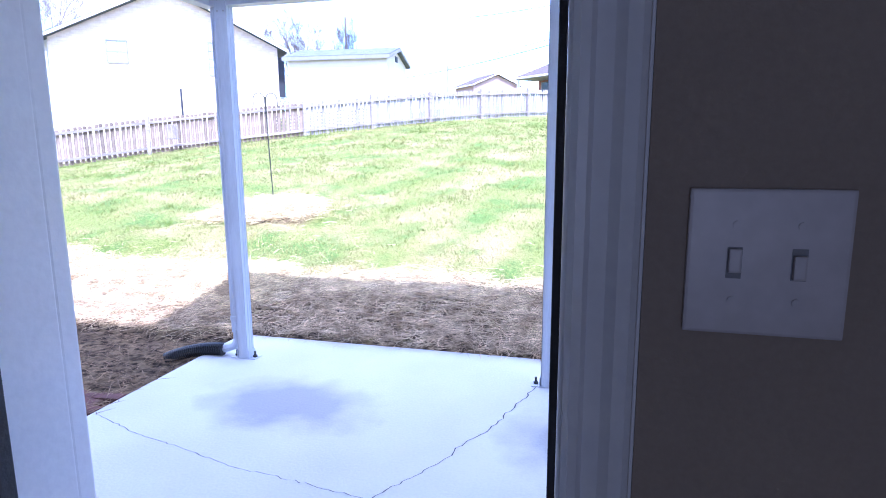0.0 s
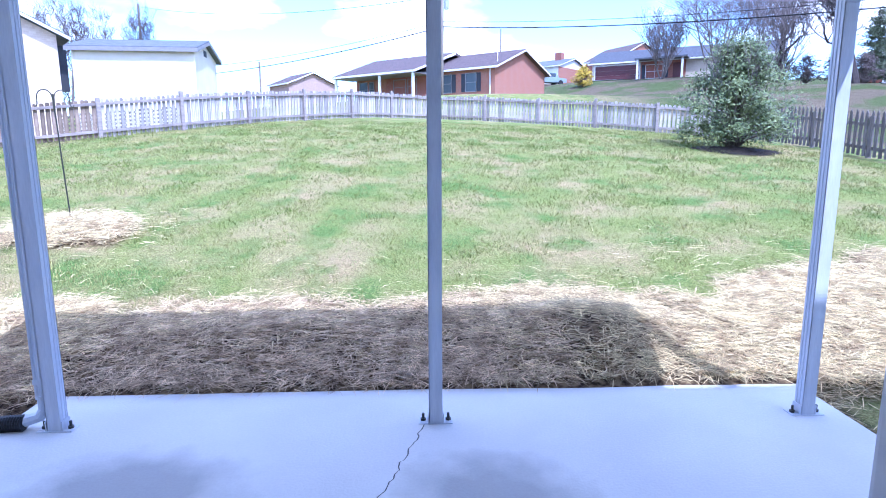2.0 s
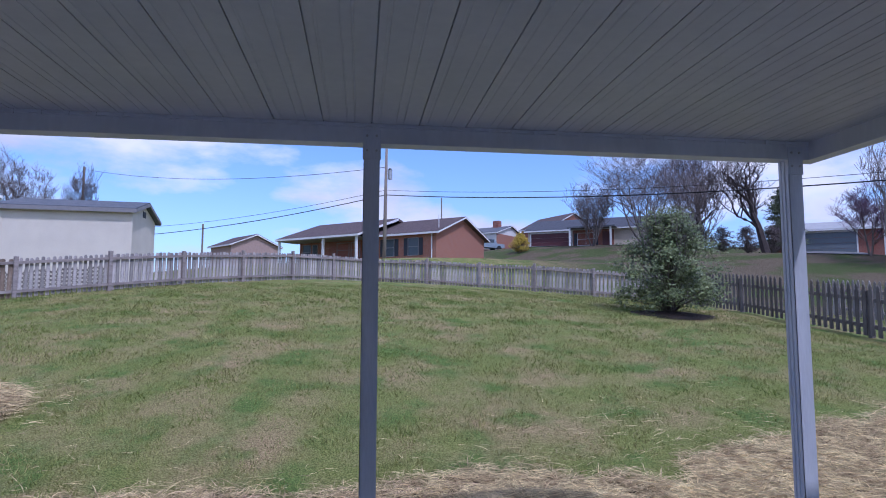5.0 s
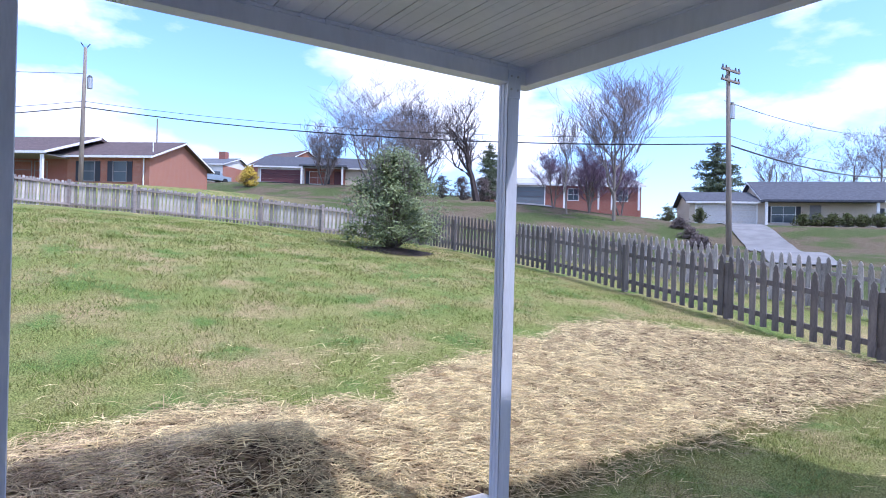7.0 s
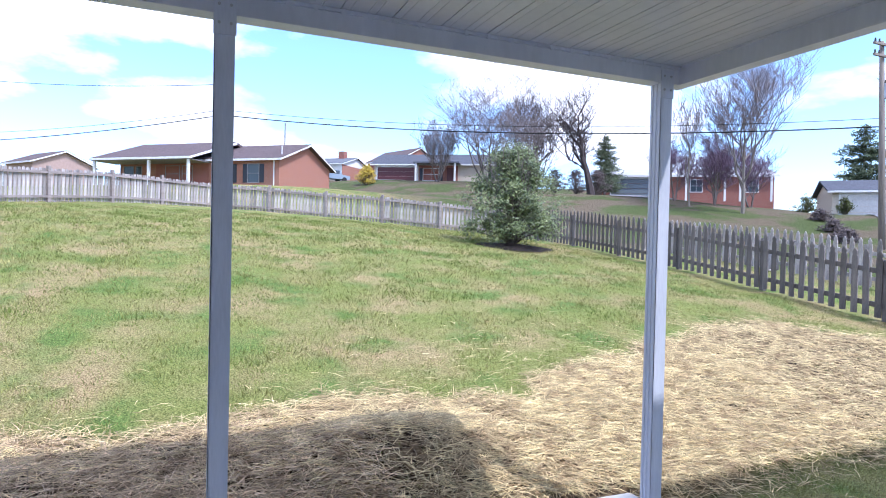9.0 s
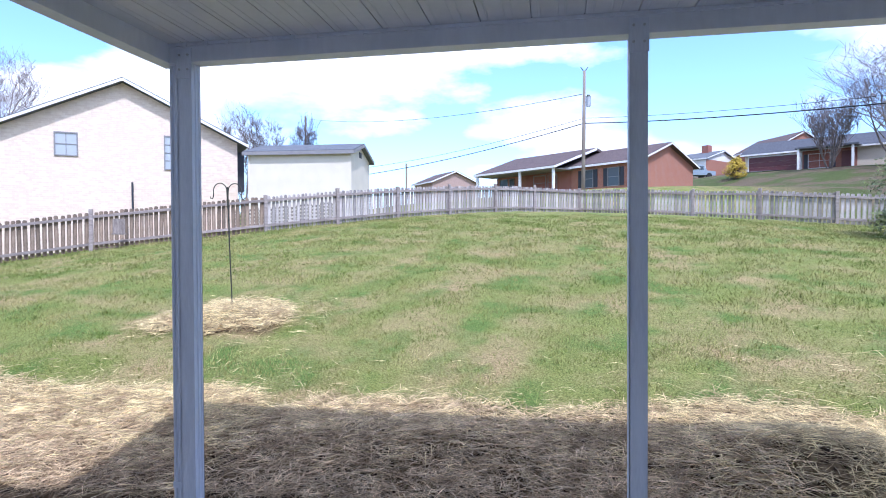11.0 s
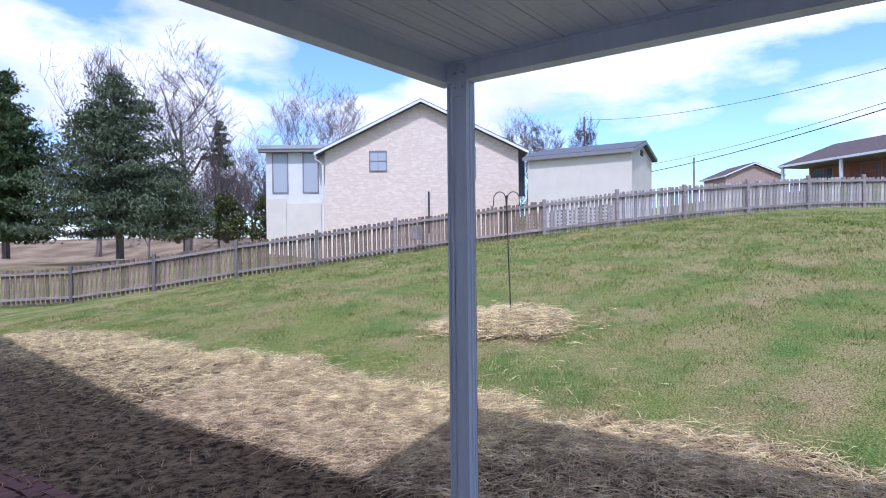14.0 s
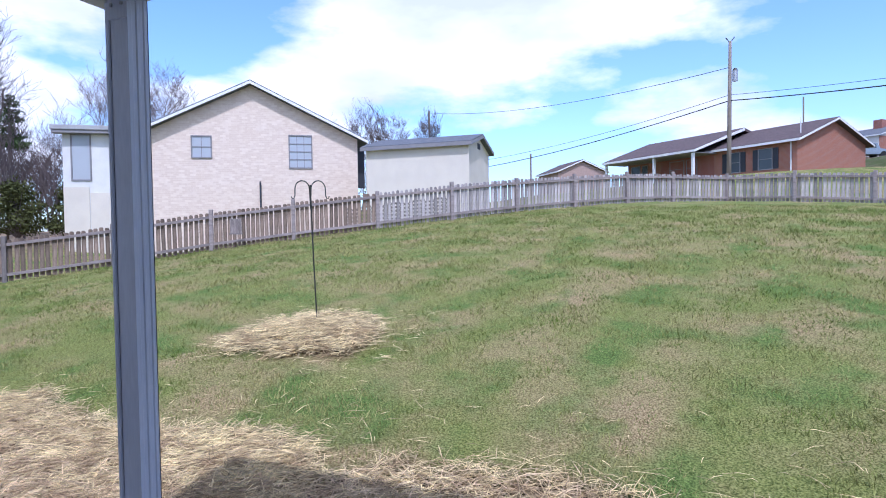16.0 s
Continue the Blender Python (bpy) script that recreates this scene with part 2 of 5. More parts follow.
def concrete():
    m = material("patio_concrete", (0.62, 0.61, 0.59), (0.55, 0.54, 0.53), 0.8, 1.2, 0.15, 60)
    n, l = m.node_tree.nodes, m.node_tree.links
    b = n["Principled BSDF"]
    base = b.inputs["Base Color"].links[0].from_socket
    co = n.new("ShaderNodeTexCoord")
    nz = n.new("ShaderNodeTexNoise")
    nz.inputs["Scale"].default_value, nz.inputs["Detail"].default_value = 3.5, 6
    l.new(co.outputs["Object"], nz.inputs["Vector"])
    for cx, cy, sx, sy in ((0.3, -0.85, 2.0, 2.3), (-1.65, -0.72, 1.6, 2.5)):   # two damp stains
        mp, ln = n.new("ShaderNodeMapping"), n.new("ShaderNodeVectorMath")
        mp.inputs["Location"].default_value = (-cx * sx, -cy * sy, 0)
        mp.inputs["Scale"].default_value = (sx, sy, 0)
        ln.operation = "LENGTH"
        l.new(co.outputs["Object"], mp.inputs["Vector"])
        l.new(mp.outputs[0], ln.inputs[0])
        ad = n.new("ShaderNodeMath")
        ad.operation = "MULTIPLY_ADD"
        ad.inputs[1].default_value = 1.2
        l.new(nz.outputs["Fac"], ad.inputs[0])
        l.new(ln.outputs["Value"], ad.inputs[2])
        mr = n.new("ShaderNodeMapRange")
        mr.inputs["From Min"].default_value, mr.inputs["From Max"].default_value = 1.05, 1.75
        mr.inputs["To Min"].default_value, mr.inputs["To Max"].default_value = 0.6, 1.0
        l.new(ad.outputs[0], mr.inputs["Value"])
        h = n.new("ShaderNodeHueSaturation")
        l.new(mr.outputs[0], h.inputs["Value"])
        l.new(base, h.inputs["Color"])
        base = h.outputs[0]
    l.new(base, b.inputs["Base Color"])
    return m


def ground_material():
    m = bpy.data.materials.new("lawn_and_soil")
    m.use_nodes = True
    n, l = m.node_tree.nodes, m.node_tree.links
    b = n["Principled BSDF"]
    b.inputs["Roughness"].default_value, b.inputs["Specular IOR Level"].default_value = 0.95, 0.1
    co = n.new("ShaderNodeTexCoord")

    def nz(scale, detail=6, lo=0.4, hi=0.6):
        t, r = n.new("ShaderNodeTexNoise"), n.new("ShaderNodeMapRange")
        t.inputs["Scale"].default_value, t.inputs["Detail"].default_value = scale, detail
        r.inputs["From Min"].default_value, r.inputs["From Max"].default_value = lo, hi
        l.new(co.outputs["Object"], t.inputs["Vector"])
        l.new(t.outputs["Fac"], r.inputs["Value"])
        return r.outputs[0], t.outputs["Fac"]

    def mix(f, a, c):
        x = n.new("ShaderNodeMix")
        x.data_type = "RGBA"
        l.new(f, x.inputs["Factor"])
        for s, v in (("A", a), ("B", c)):
            if isinstance(v, tuple):
                x.inputs[s].default_value = (*v, 1)
            else:
                l.new(v, x.inputs[s])
        return x.outputs["Result"]

    fine, raw = nz(70, 8, 0.36, 0.64)
    green = mix(fine, (0.080, 0.106, 0.022), (0.325, 0.345, 0.108))
    brown = mix(fine, (0.165, 0.120, 0.052), (0.52, 0.405, 0.215))
    lawn = mix(nz(0.9, 10, 0.41, 0.68)[0], green, brown)
    lush = mix(fine, (0.055, 0.09, 0.020), (0.20, 0.29, 0.075))
    lawn = mix(nz(1.3, 10, 0.50, 0.66)[0], lawn, lush)
    dry = mix(nz(0.35, 8, 0.44, 0.56)[0], mix(fine, (0.048, 0.066, 0.02), (0.105, 0.128, 0.048)), mix(fine, (0.09, 0.068, 0.044), (0.175, 0.142, 0.095)))
    da = n.new("ShaderNodeAttribute")
    da.attribute_name = "dormant"
    lawn = mix(da.outputs["Fac"], lawn, dry)
    fa = n.new("ShaderNodeAttribute")
    fa.attribute_name = "field"
    lawn = mix(fa.outputs["Fac"], lawn, mix(nz(0.5, 6)[0], (0.22, 0.155, 0.10), (0.34, 0.26, 0.17)))
    soil = mix(nz(14, 6)[0], (0.038, 0.025, 0.016), (0.24, 0.17, 0.095))
    at = n.new("ShaderNodeAttribute")
    at.attribute_name = "straw"
    l.new(mix(at.outputs["Fac"], lawn, soil), b.inputs["Base Color"])
    bp = n.new("ShaderNodeBump")
    bp.inputs["Strength"].default_value, bp.inputs["Distance"].default_value = 0.8, 0.04
    l.new(raw, bp.inputs["Height"])
    l.new(bp.outputs[0], b.inputs["Normal"])
    return m


M["concrete"], M["ground"] = concrete(), ground_material()

# ---- mesh helpers ----
def mesh_object(name, bm, mat, parent=None, label="", smooth=False):
    me = bpy.data.meshes.new(name)
    bm.normal_update()
    bm.to_mesh(me)
    bm.free()
    me.materials.append(M[mat] if isinstance(mat, str) else mat)
    if smooth:
        me.polygons.foreach_set("use_smooth", [True] * len(me.polygons))
    ob = new(name, me)
    if parent is not None:
        ob.parent = parent
    if label:
        ob["label"] = label
    return ob


def part(name, bm, mat, parent, label="", smooth=False):
    return mesh_object(name, bm, mat, parent, label, smooth)


def raw_object(name, verts, faces, mat, parent=None, label=""):
    me = bpy.data.meshes.new(name)
    me.from_pydata(verts, [], faces)
    me.update()
    me.materials.append(M[mat] if isinstance(mat, str) else mat)
    ob = new(name, me)
    if parent is not None:
        ob.parent = parent
    if label:
        ob["label"] = label
    return ob


def box(bm, x0, x1, y0, y1, z0, z1, bevel=0.0):
    v = [bm.verts.new((x, y, z)) for z in (z0, z1) for x, y in ((x0, y0), (x1, y0), (x1, y1), (x0, y1))]
    fs = [bm.faces.new([v[i] for i in f]) for f in ((3, 2, 1, 0), (4, 5, 6, 7), (0, 1, 5, 4), (1, 2, 6, 5), (2, 3, 7, 6), (3, 0, 4, 7))]
    if bevel:
        es = list({e for f in fs for e in f.edges})
        bmesh.ops.bevel(bm, geom=es, offset=bevel, segments=2, profile=0.7, affect="EDGES")
    return bm


def boxes(*specs, bevel=0.0):
    bm = bmesh.new()
    for s in specs:
        box(bm, *s, bevel=bevel)
    return bm


def tube(bm, pts, radii, sides=8, cap=True):
    rings = []
    for i, p in enumerate(pts):
        p = Vector(p)
        d = (Vector(pts[min(i + 1, len(pts) - 1)]) - Vector(pts[max(i - 1, 0)])).normalized()
        a = d.orthogonal().normalized() if i == 0 else (rings[-1][1] - d * rings[-1][1].dot(d)).normalized()
        c = d.cross(a)
        r = radii[i] if isinstance(radii, (list, tuple)) else radii
        rings.append(([bm.verts.new(p + (a * math.cos(k * math.tau / sides) + c * math.sin(k * math.tau / sides)) * r) for k in range(sides)], a))
    for (r0, _), (r1, _) in zip(rings, rings[1:]):
        for k in range(sides):
            bm.faces.new((r0[k], r0[(k + 1) % sides], r1[(k + 1) % sides], r1[k]))
    if cap:
        bm.faces.new(rings[0][0][::-1])
        bm.faces.new(rings[-1][0])
    return bm


def base(name, x, y, z, rz=0.0, **tags):
    e = new(name)
    e.matrix_world = pose(x, y, z, 0, 0, rz)
    return tagged(e, **tags)


# ---- ground ----
YARD = (-0.0949, 0.00252, 0.175, 0.000985, -0.00133, 0.000177, -9.77e-05, -0.000276, 7.63e-05)
FAR = np.array([(5, 44, 5.2), (-4, 52, 5.2), (22, 66, 8.4), (30, 60, 8.2), (42, 47, 6.5), (50, 40, 5.4), (53, 29, 4.3), (62, 20, 4.3), (33, 14, 1.95), (27, 8, 1.3), (30, -5, 1.0), (15, 6, 0.35),
                (14, -8, -0.1), (-24, 19, 1.9), (-19, 25, 2.2), (-12, 24, 2.6), (-29.7, 10.2, 1.0), (-42, 12, 0.4), (-60, 30, 2.5), (-28, 50, 4), (-12, 65, 5.5), (16, 89, 10.2),
                (60, 90, 11), (110, 30, 6), (-100, 0, 0), (0, -60, 0), (-20, -8, -0.5)])


def height(x, y):
    cx, cy = min(max(x, -20.5), 12), min(max(y, 0.3), 24.8)
    h = float(np.dot(YARD, (1, cx, cy, cx * cx, cx * cy, cy * cy, cy ** 3, cx * cx * cy, cx ** 3)))
    h = max(h, -0.05 - 0.03 * max(0, -x - 3) * (cy < 1))
    d = math.hypot(x - cx, y - cy)
    if d > 0:
        w = 1.0 / (((FAR[:, 0] - x) ** 2 + (FAR[:, 1] - y) ** 2) + 6.0) ** 1.6
        s = min(d / 12.0, 1.0)
        s = s * s * (3 - 2 * s)
        if y < 0.3 and -12 < x < 14:
            s *= min(1.0, max(0.0, (-y - 4) / 10)) if y < -4 else 0.0
        h = h * (1 - s) + float((w * FAR[:, 2]).sum() / w.sum()) * s
    if y < 0.45:
        k = min(max((abs(x) - 2.9) / 3.0, 0), 1)
        h = min(h, -0.07 * (1 - k) + h * k)
    return h


def straw_edge(x):
    """How far out from the patio the straw reaches, at x."""
    n = 0.35 * noise.noise(Vector((x * 0.9, 3.3, 0))) + 0.2 * noise.noise(Vector((x * 2.7, 7.3, 0)))
    if x < -3:
        return max(0.2, 2.1 + n * 0.8 - max(0, -x - 13) * 0.6)
    if x > 3:
        return 2.3 + n + min(x - 3, 4) * 0.35 - max(0, x - 8) * 0.9
    return 2.05 + n + 0.35 * math.exp(-((x - 1.6) / 0.9) ** 2)


def straw_mask(x, y):
    m = 0.0
    if -16 < x < 10 and y > -4:
        m = min(max((straw_edge(x) - y) / 0.25 + 0.5, 0), 1)
        if x > 2.9:   # grass in the strip beside the house
            inner = 0.35 + 0.35 * noise.noise(Vector((x * 1.2, y * 1.2, 31))) + 0.12 * max(0, 3.5 - x)
            m *= 0.1 + 0.9 * min(max((y - inner) / 0.5 + 0.5, 0), 1)
    e = math.hypot((x + 4.6) / 0.95, (y - 4.2) / 0.75) + 0.35 * noise.noise(Vector((x * 2, y * 2, 1)))
    return max(m, min(max((1.0 - e) / 0.2, 0), 1))


def surface(x, y):
    """The ground with its small bumps and the heaps of straw."""
    h = height(x, y)
    if -24 < x < 16 and 0.3 < y < 28:
        f = min((y - 0.3) / 1.0, 1)
        h += f * (0.035 * noise.noise(Vector((x * 0.7, y * 0.7, 0))) + 0.02 * noise.noise(Vector((x * 2.1, y * 2.1, 4))))
    h += 0.20 * math.exp(-((x - 1.35) / 0.8) ** 2 - ((y - 1.3) / 0.45) ** 2) + 0.10 * math.exp(-((x + 1.5) / 1.3) ** 2 - ((y - 1.35) / 0.4) ** 2)
    return h + 0.10 * math.exp(-((x + 4.6) / 0.8) ** 2 - ((y - 4.2) / 0.6) ** 2)


def steps(a, b, c, d, fine, coarse):
    out, v = [], a
    while v < d:
        out.append(v)
        v += fine if b <= v < c else min(coarse, (abs(b - v) if v < b else v - c) * 0.035 + fine)
    return out + [d]


def ground():
    xs = steps(-400, -14, 11, 400, 0.16, 25)
    ys = steps(-200, -0.6, 5.0, 500, 0.14, 25)
    verts = [(x, y, surface(x, y)) for y in ys for x in xs]
    w = len(xs)
    faces = [(j * w + i, j * w + i + 1, (j + 1) * w + i + 1, (j + 1) * w + i) for j in range(len(ys) - 1) for i in range(w - 1)]
    ob = raw_object("ground", verts, faces, "ground")
    at = ob.data.attributes.new("straw", "FLOAT", "POINT")
    at.data.foreach_set("value", [straw_mask(x, y) for x, y, _ in verts])
    dm = ob.data.attributes.new("dormant", "FLOAT", "POINT")
    dm.data.foreach_set("value", [min(max((x - 12 + 0.12 * y) / 8, 0), 1) if y > -20 and x > 0 else 0.0 for x, y, _ in verts])
    fm = ob.data.attributes.new("field", "FLOAT", "POINT")
    fm.data.foreach_set("value", [min(max((-x - 26) / 5, 0), 1) for x, y, _ in verts])
    ob.data.polygons.foreach_set("use_smooth", [True] * len(faces))
    tagged(ob, "patchy green and brown lawn sloping up to a wooden fence", "ground", kind="structure")


ground()

# ---- patio and porch ----
PX = (-2.42, 0.0, 2.48)     # the three posts
BEAM = 2.700                 # underside of the beam


def patio():
    bm = boxes((-2.80, 2.74, -3.3, 0.52, -0.16, 0.0), bevel=0.012)
    ob = tagged(mesh_object("patio_slab", bm, "concrete"), "pale grey cracked concrete patio slab with damp stains", "patio", kind="structure")
    # cracks: thin dark grooves that wander over the slab
    bm = bmesh.new()
    rnd = random.Random(5)
    for pts in (((-0.08, -0.06), (-0.13, -0.25), (-0.21, -0.52), (-0.25, -0.69), (-0.33, -0.87), (-0.42, -1.03), (-0.45, -1.18), (-0.71, -1.62), (-0.73, -2.3), (-0.8, -3.1)),
                ((-2.79, -1.16), (-2.31, -1.33), (-2.07, -1.38), (-1.53, -1.52), (-1.15, -1.56), (-0.71, -1.62))):
        line = []
        for (x0, y0), (x1, y1) in zip(pts, pts[1:]):
            k = max(2, int(math.hypot(x1 - x0, y1 - y0) / 0.035))
            line += [(x0 + (x1 - x0) * i / k + rnd.uniform(-0.011, 0.011), y0 + (y1 - y0) * i / k + rnd.uniform(-0.009, 0.009)) for i in range(k)]
        prev = None
        for i, (x, y) in enumerate(line):
            wd = 0.0022 + 0.0022 * rnd.random()
            cur = (bm.verts.new((x - wd, y, 0.0015)), bm.verts.new((x + wd, y + wd * 0.6, 0.0015)))
            if prev:
                bm.faces.new((prev[0], prev[1], cur[1], cur[0]))
            prev = cur
    part("crack", bm, "seal", ob, "thin dark wandering crack")
    return ob


patio()


def porch_post(x, spout=False):
    p = base("porch_post", x, 0, 0, label="white fluted aluminium porch post bolted to the patio" + (", with a downspout" if spout else ""), category="post", group="porch posts")
    bm = bmesh.new()
    w = 0.043
    prof = []
    for a in range(4):   # square section with two shallow flutes on each face
        c, s = math.cos(a * math.pi / 2), math.sin(a * math.pi / 2)
        for u, d in ((-w, -w), (w, -w)) if a % 2 == 0 else ((-w + 0.004, -w), (-0.026, -w), (-0.022, -w + 0.004), (-0.008, -w + 0.004), (-0.004, -w), (0.004, -w), (0.008, -w + 0.004), (0.022, -w + 0.004), (0.026, -w), (w - 0.004, -w), (w, -w + 0.004)):
            prof.append((u * c - d * s, u * s + d * c))
    lo = [bm.verts.new((a, b, 0.006)) for a, b in prof]
    hi = [bm.verts.new((a, b, BEAM)) for a, b in prof]
    for i in range(len(prof)):
        j = (i + 1) % len(prof)
        bm.faces.new((lo[i], lo[j], hi[j], hi[i]))
    bm.faces.new(hi)
    part("shaft", bm, "post", p)
    part("base_bracket", boxes((-0.11, 0.11, -0.05, 0.05, 0.0, 0.007), (-0.054, -0.047, -0.045, 0.045, 0.007, 0.07), (0.047, 0.054, -0.045, 0.045, 0.007, 0.07), bevel=0.002), "post", p, "white bolted base bracket")
    for sx in (-0.082, 0.082):
        bm = tube(bmesh.new(), [(sx, 0, 0.007), (sx, 0, 0.022)], 0.018, 6)
        tube(bm, [(sx, 0, 0.022), (sx, 0, 0.055)], 0.009, 6)
        part("anchor_bolt", bm, "black_metal", p)
    part("top_bracket", boxes((-0.048, 0.048, -0.049, -0.0435, BEAM - 0.09, BEAM + 0.075), bevel=0.003), "post", p, "white top bracket with rivets")
    for sx in (-0.025, 0.025):
        for z in (BEAM - 0.04, BEAM + 0.04):
            part("rivet", tube(bmesh.new(), [(sx, -0.049, z), (sx, -0.054, z)], 0.007, 6), "steel", p)
    return p


for x in PX:
    porch_post(x, x < -1)


def downspout():
    d = base("downspout", PX[0] - 0.088, 0.03, 0, label="white corrugated metal downspout strapped to the corner post", category="downspout")
    bm = bmesh.new()
    prof = [(-0.032, -0.03), (-0.02, -0.03), (-0.014, -0.024), (0.0, -0.024), (0.006, -0.03), (0.032, -0.03), (0.032, 0.03), (-0.032, 0.03)]
    lo, hi = [bm.verts.new((a, b, 0.2)) for a, b in prof], [bm.verts.new((a, b, BEAM)) for a, b in prof]
    for i in range(len(prof)):
        j = (i + 1) % len(prof)
        bm.faces.new((lo[i], lo[j], hi[j], hi[i]))
    part("pipe", bm, "post", d)
    part("strap", boxes((-0.036, 0.04, -0.034, 0.034, 0.30, 0.335), bevel=0.002), "post", d, "white strap")
    part("elbow", tube(bmesh.new(), [(0, 0, 0.22), (0, 0, 0.13), (-0.03, -0.01, 0.08), (-0.12, -0.02, 0.055)], [0.036, 0.036, 0.036, 0.04], 8), "post", d, "white elbow")
    h = base("drain_hose", PX[0] - 0.2, 0.01, 0, label="black corrugated plastic drain hose lying in the straw beside the patio", category="hose")
    bm = bmesh.new()
    pts, rr = [], []
    for i in range(60):
        t = i / 59
        pts.append((-0.5 * t, -0.02 + 0.03 * t - 0.1 * t * t, 0.05 - 0.1 * t * t))
        rr.append(0.055 if i % 2 else 0.046)
    tube(bm, pts, rr, 12)
    part("pipe", bm, "black_plastic", h)


downspout()


def porch_roof():
    x0, x1, y0, y1 = -2.60, 2.66, -3.2, 0.055
    bm = boxes((x0, x1, y1 - 0.10, y1, BEAM, BEAM + 0.11), (x0, x0 + 0.09, y0, y1 - 0.101, BEAM, BEAM + 0.11), (x1 - 0.09, x1, y0, y1 - 0.101, BEAM, BEAM + 0.11), bevel=0.004)
    tagged(mesh_object("porch_beam", bm, "vinyl"), "white metal-clad beam round the edge of the porch ceiling", "beam", kind="structure")
    # lip along the top of the beam, with small notches
    bm = boxes((x0 + 0.09, x1 - 0.09, y1 - 0.112, y1 - 0.1005, BEAM + 0.088, BEAM + 0.104), *[(-2.413 + 0.127 * k, -2.393 + 0.127 * k, y1 - 0.116, y1 - 0.1125, BEAM + 0.078, BEAM + 0.104) for k in range(39)])
    tagged(mesh_object("trim", bm, "vinyl"), "narrow white ceiling trim", "trim", kind="structure")
    # soffit panels: a folded sheet with a groove every 0.127 m, deep at every second one
    z = BEAM + 0.105
    prof, x, k = [], -0.1185 - 0.127 * 20, 0
    while x < x1 - 0.14:
        g = 0.012 if k % 2 == 0 else 0.002
        wd = 0.005 if k % 2 == 0 else 0.007
        prof += [(x, z), (x + 0.0285 - wd, z), (x + 0.0285 - wd / 2, z + 0.002), (x + 0.0285 + wd / 2, z + 0.002), (x + 0.0285 + wd, z)]
        prof += [(x + 0.1185 - wd, z), (x + 0.1185 - wd + 0.001, z + g), (x + 0.1185, z + g), (x + 0.1185 + 0.001, z)]
        x, k = x + 0.127, k + 1
    prof += [(x1 - 0.085, z)]
    verts = [(a, y, b) for a, b in prof for y in (y0, y1 - 0.10)]
    faces = [(2 * i, 2 * i + 2, 2 * i + 3, 2 * i + 1) for i in range(len(prof) - 1)]
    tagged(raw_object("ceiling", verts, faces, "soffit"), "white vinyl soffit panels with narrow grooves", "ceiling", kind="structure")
    bm = bmesh.new()
    v = [bm.verts.new(c) for c in ((x0 - 0.05, y0, z + 0.02), (x1 + 0.05, y0, z + 0.02), (x1 + 0.05, y1 + 0.08, z + 0.02), (x0 - 0.05, y1 + 0.08, z + 0.02),
                                   (x0 - 0.05, y0, z + 0.45), (x1 + 0.05, y0, z + 0.45), (x1 + 0.05, y1 + 0.08, z + 0.12), (x0 - 0.05, y1 + 0.08, z + 0.12))]
    for f in ((3, 2, 1, 0), (4, 5, 6, 7), (0, 1, 5, 4), (1, 2, 6, 5), (2, 3, 7, 6), (3, 0, 4, 7)):
        bm.faces.new([v[i] for i in f])
    tagged(mesh_object("porch_roof", bm, "roof_grey"), "low sloping shingled porch roof", "roof", kind="structure")


porch_roof()

# ---- the house and its doorway ----
DL, DR, DT, YE, YI, FZ = -0.636, 0.303, 2.50, -3.225, -3.58, 0.22


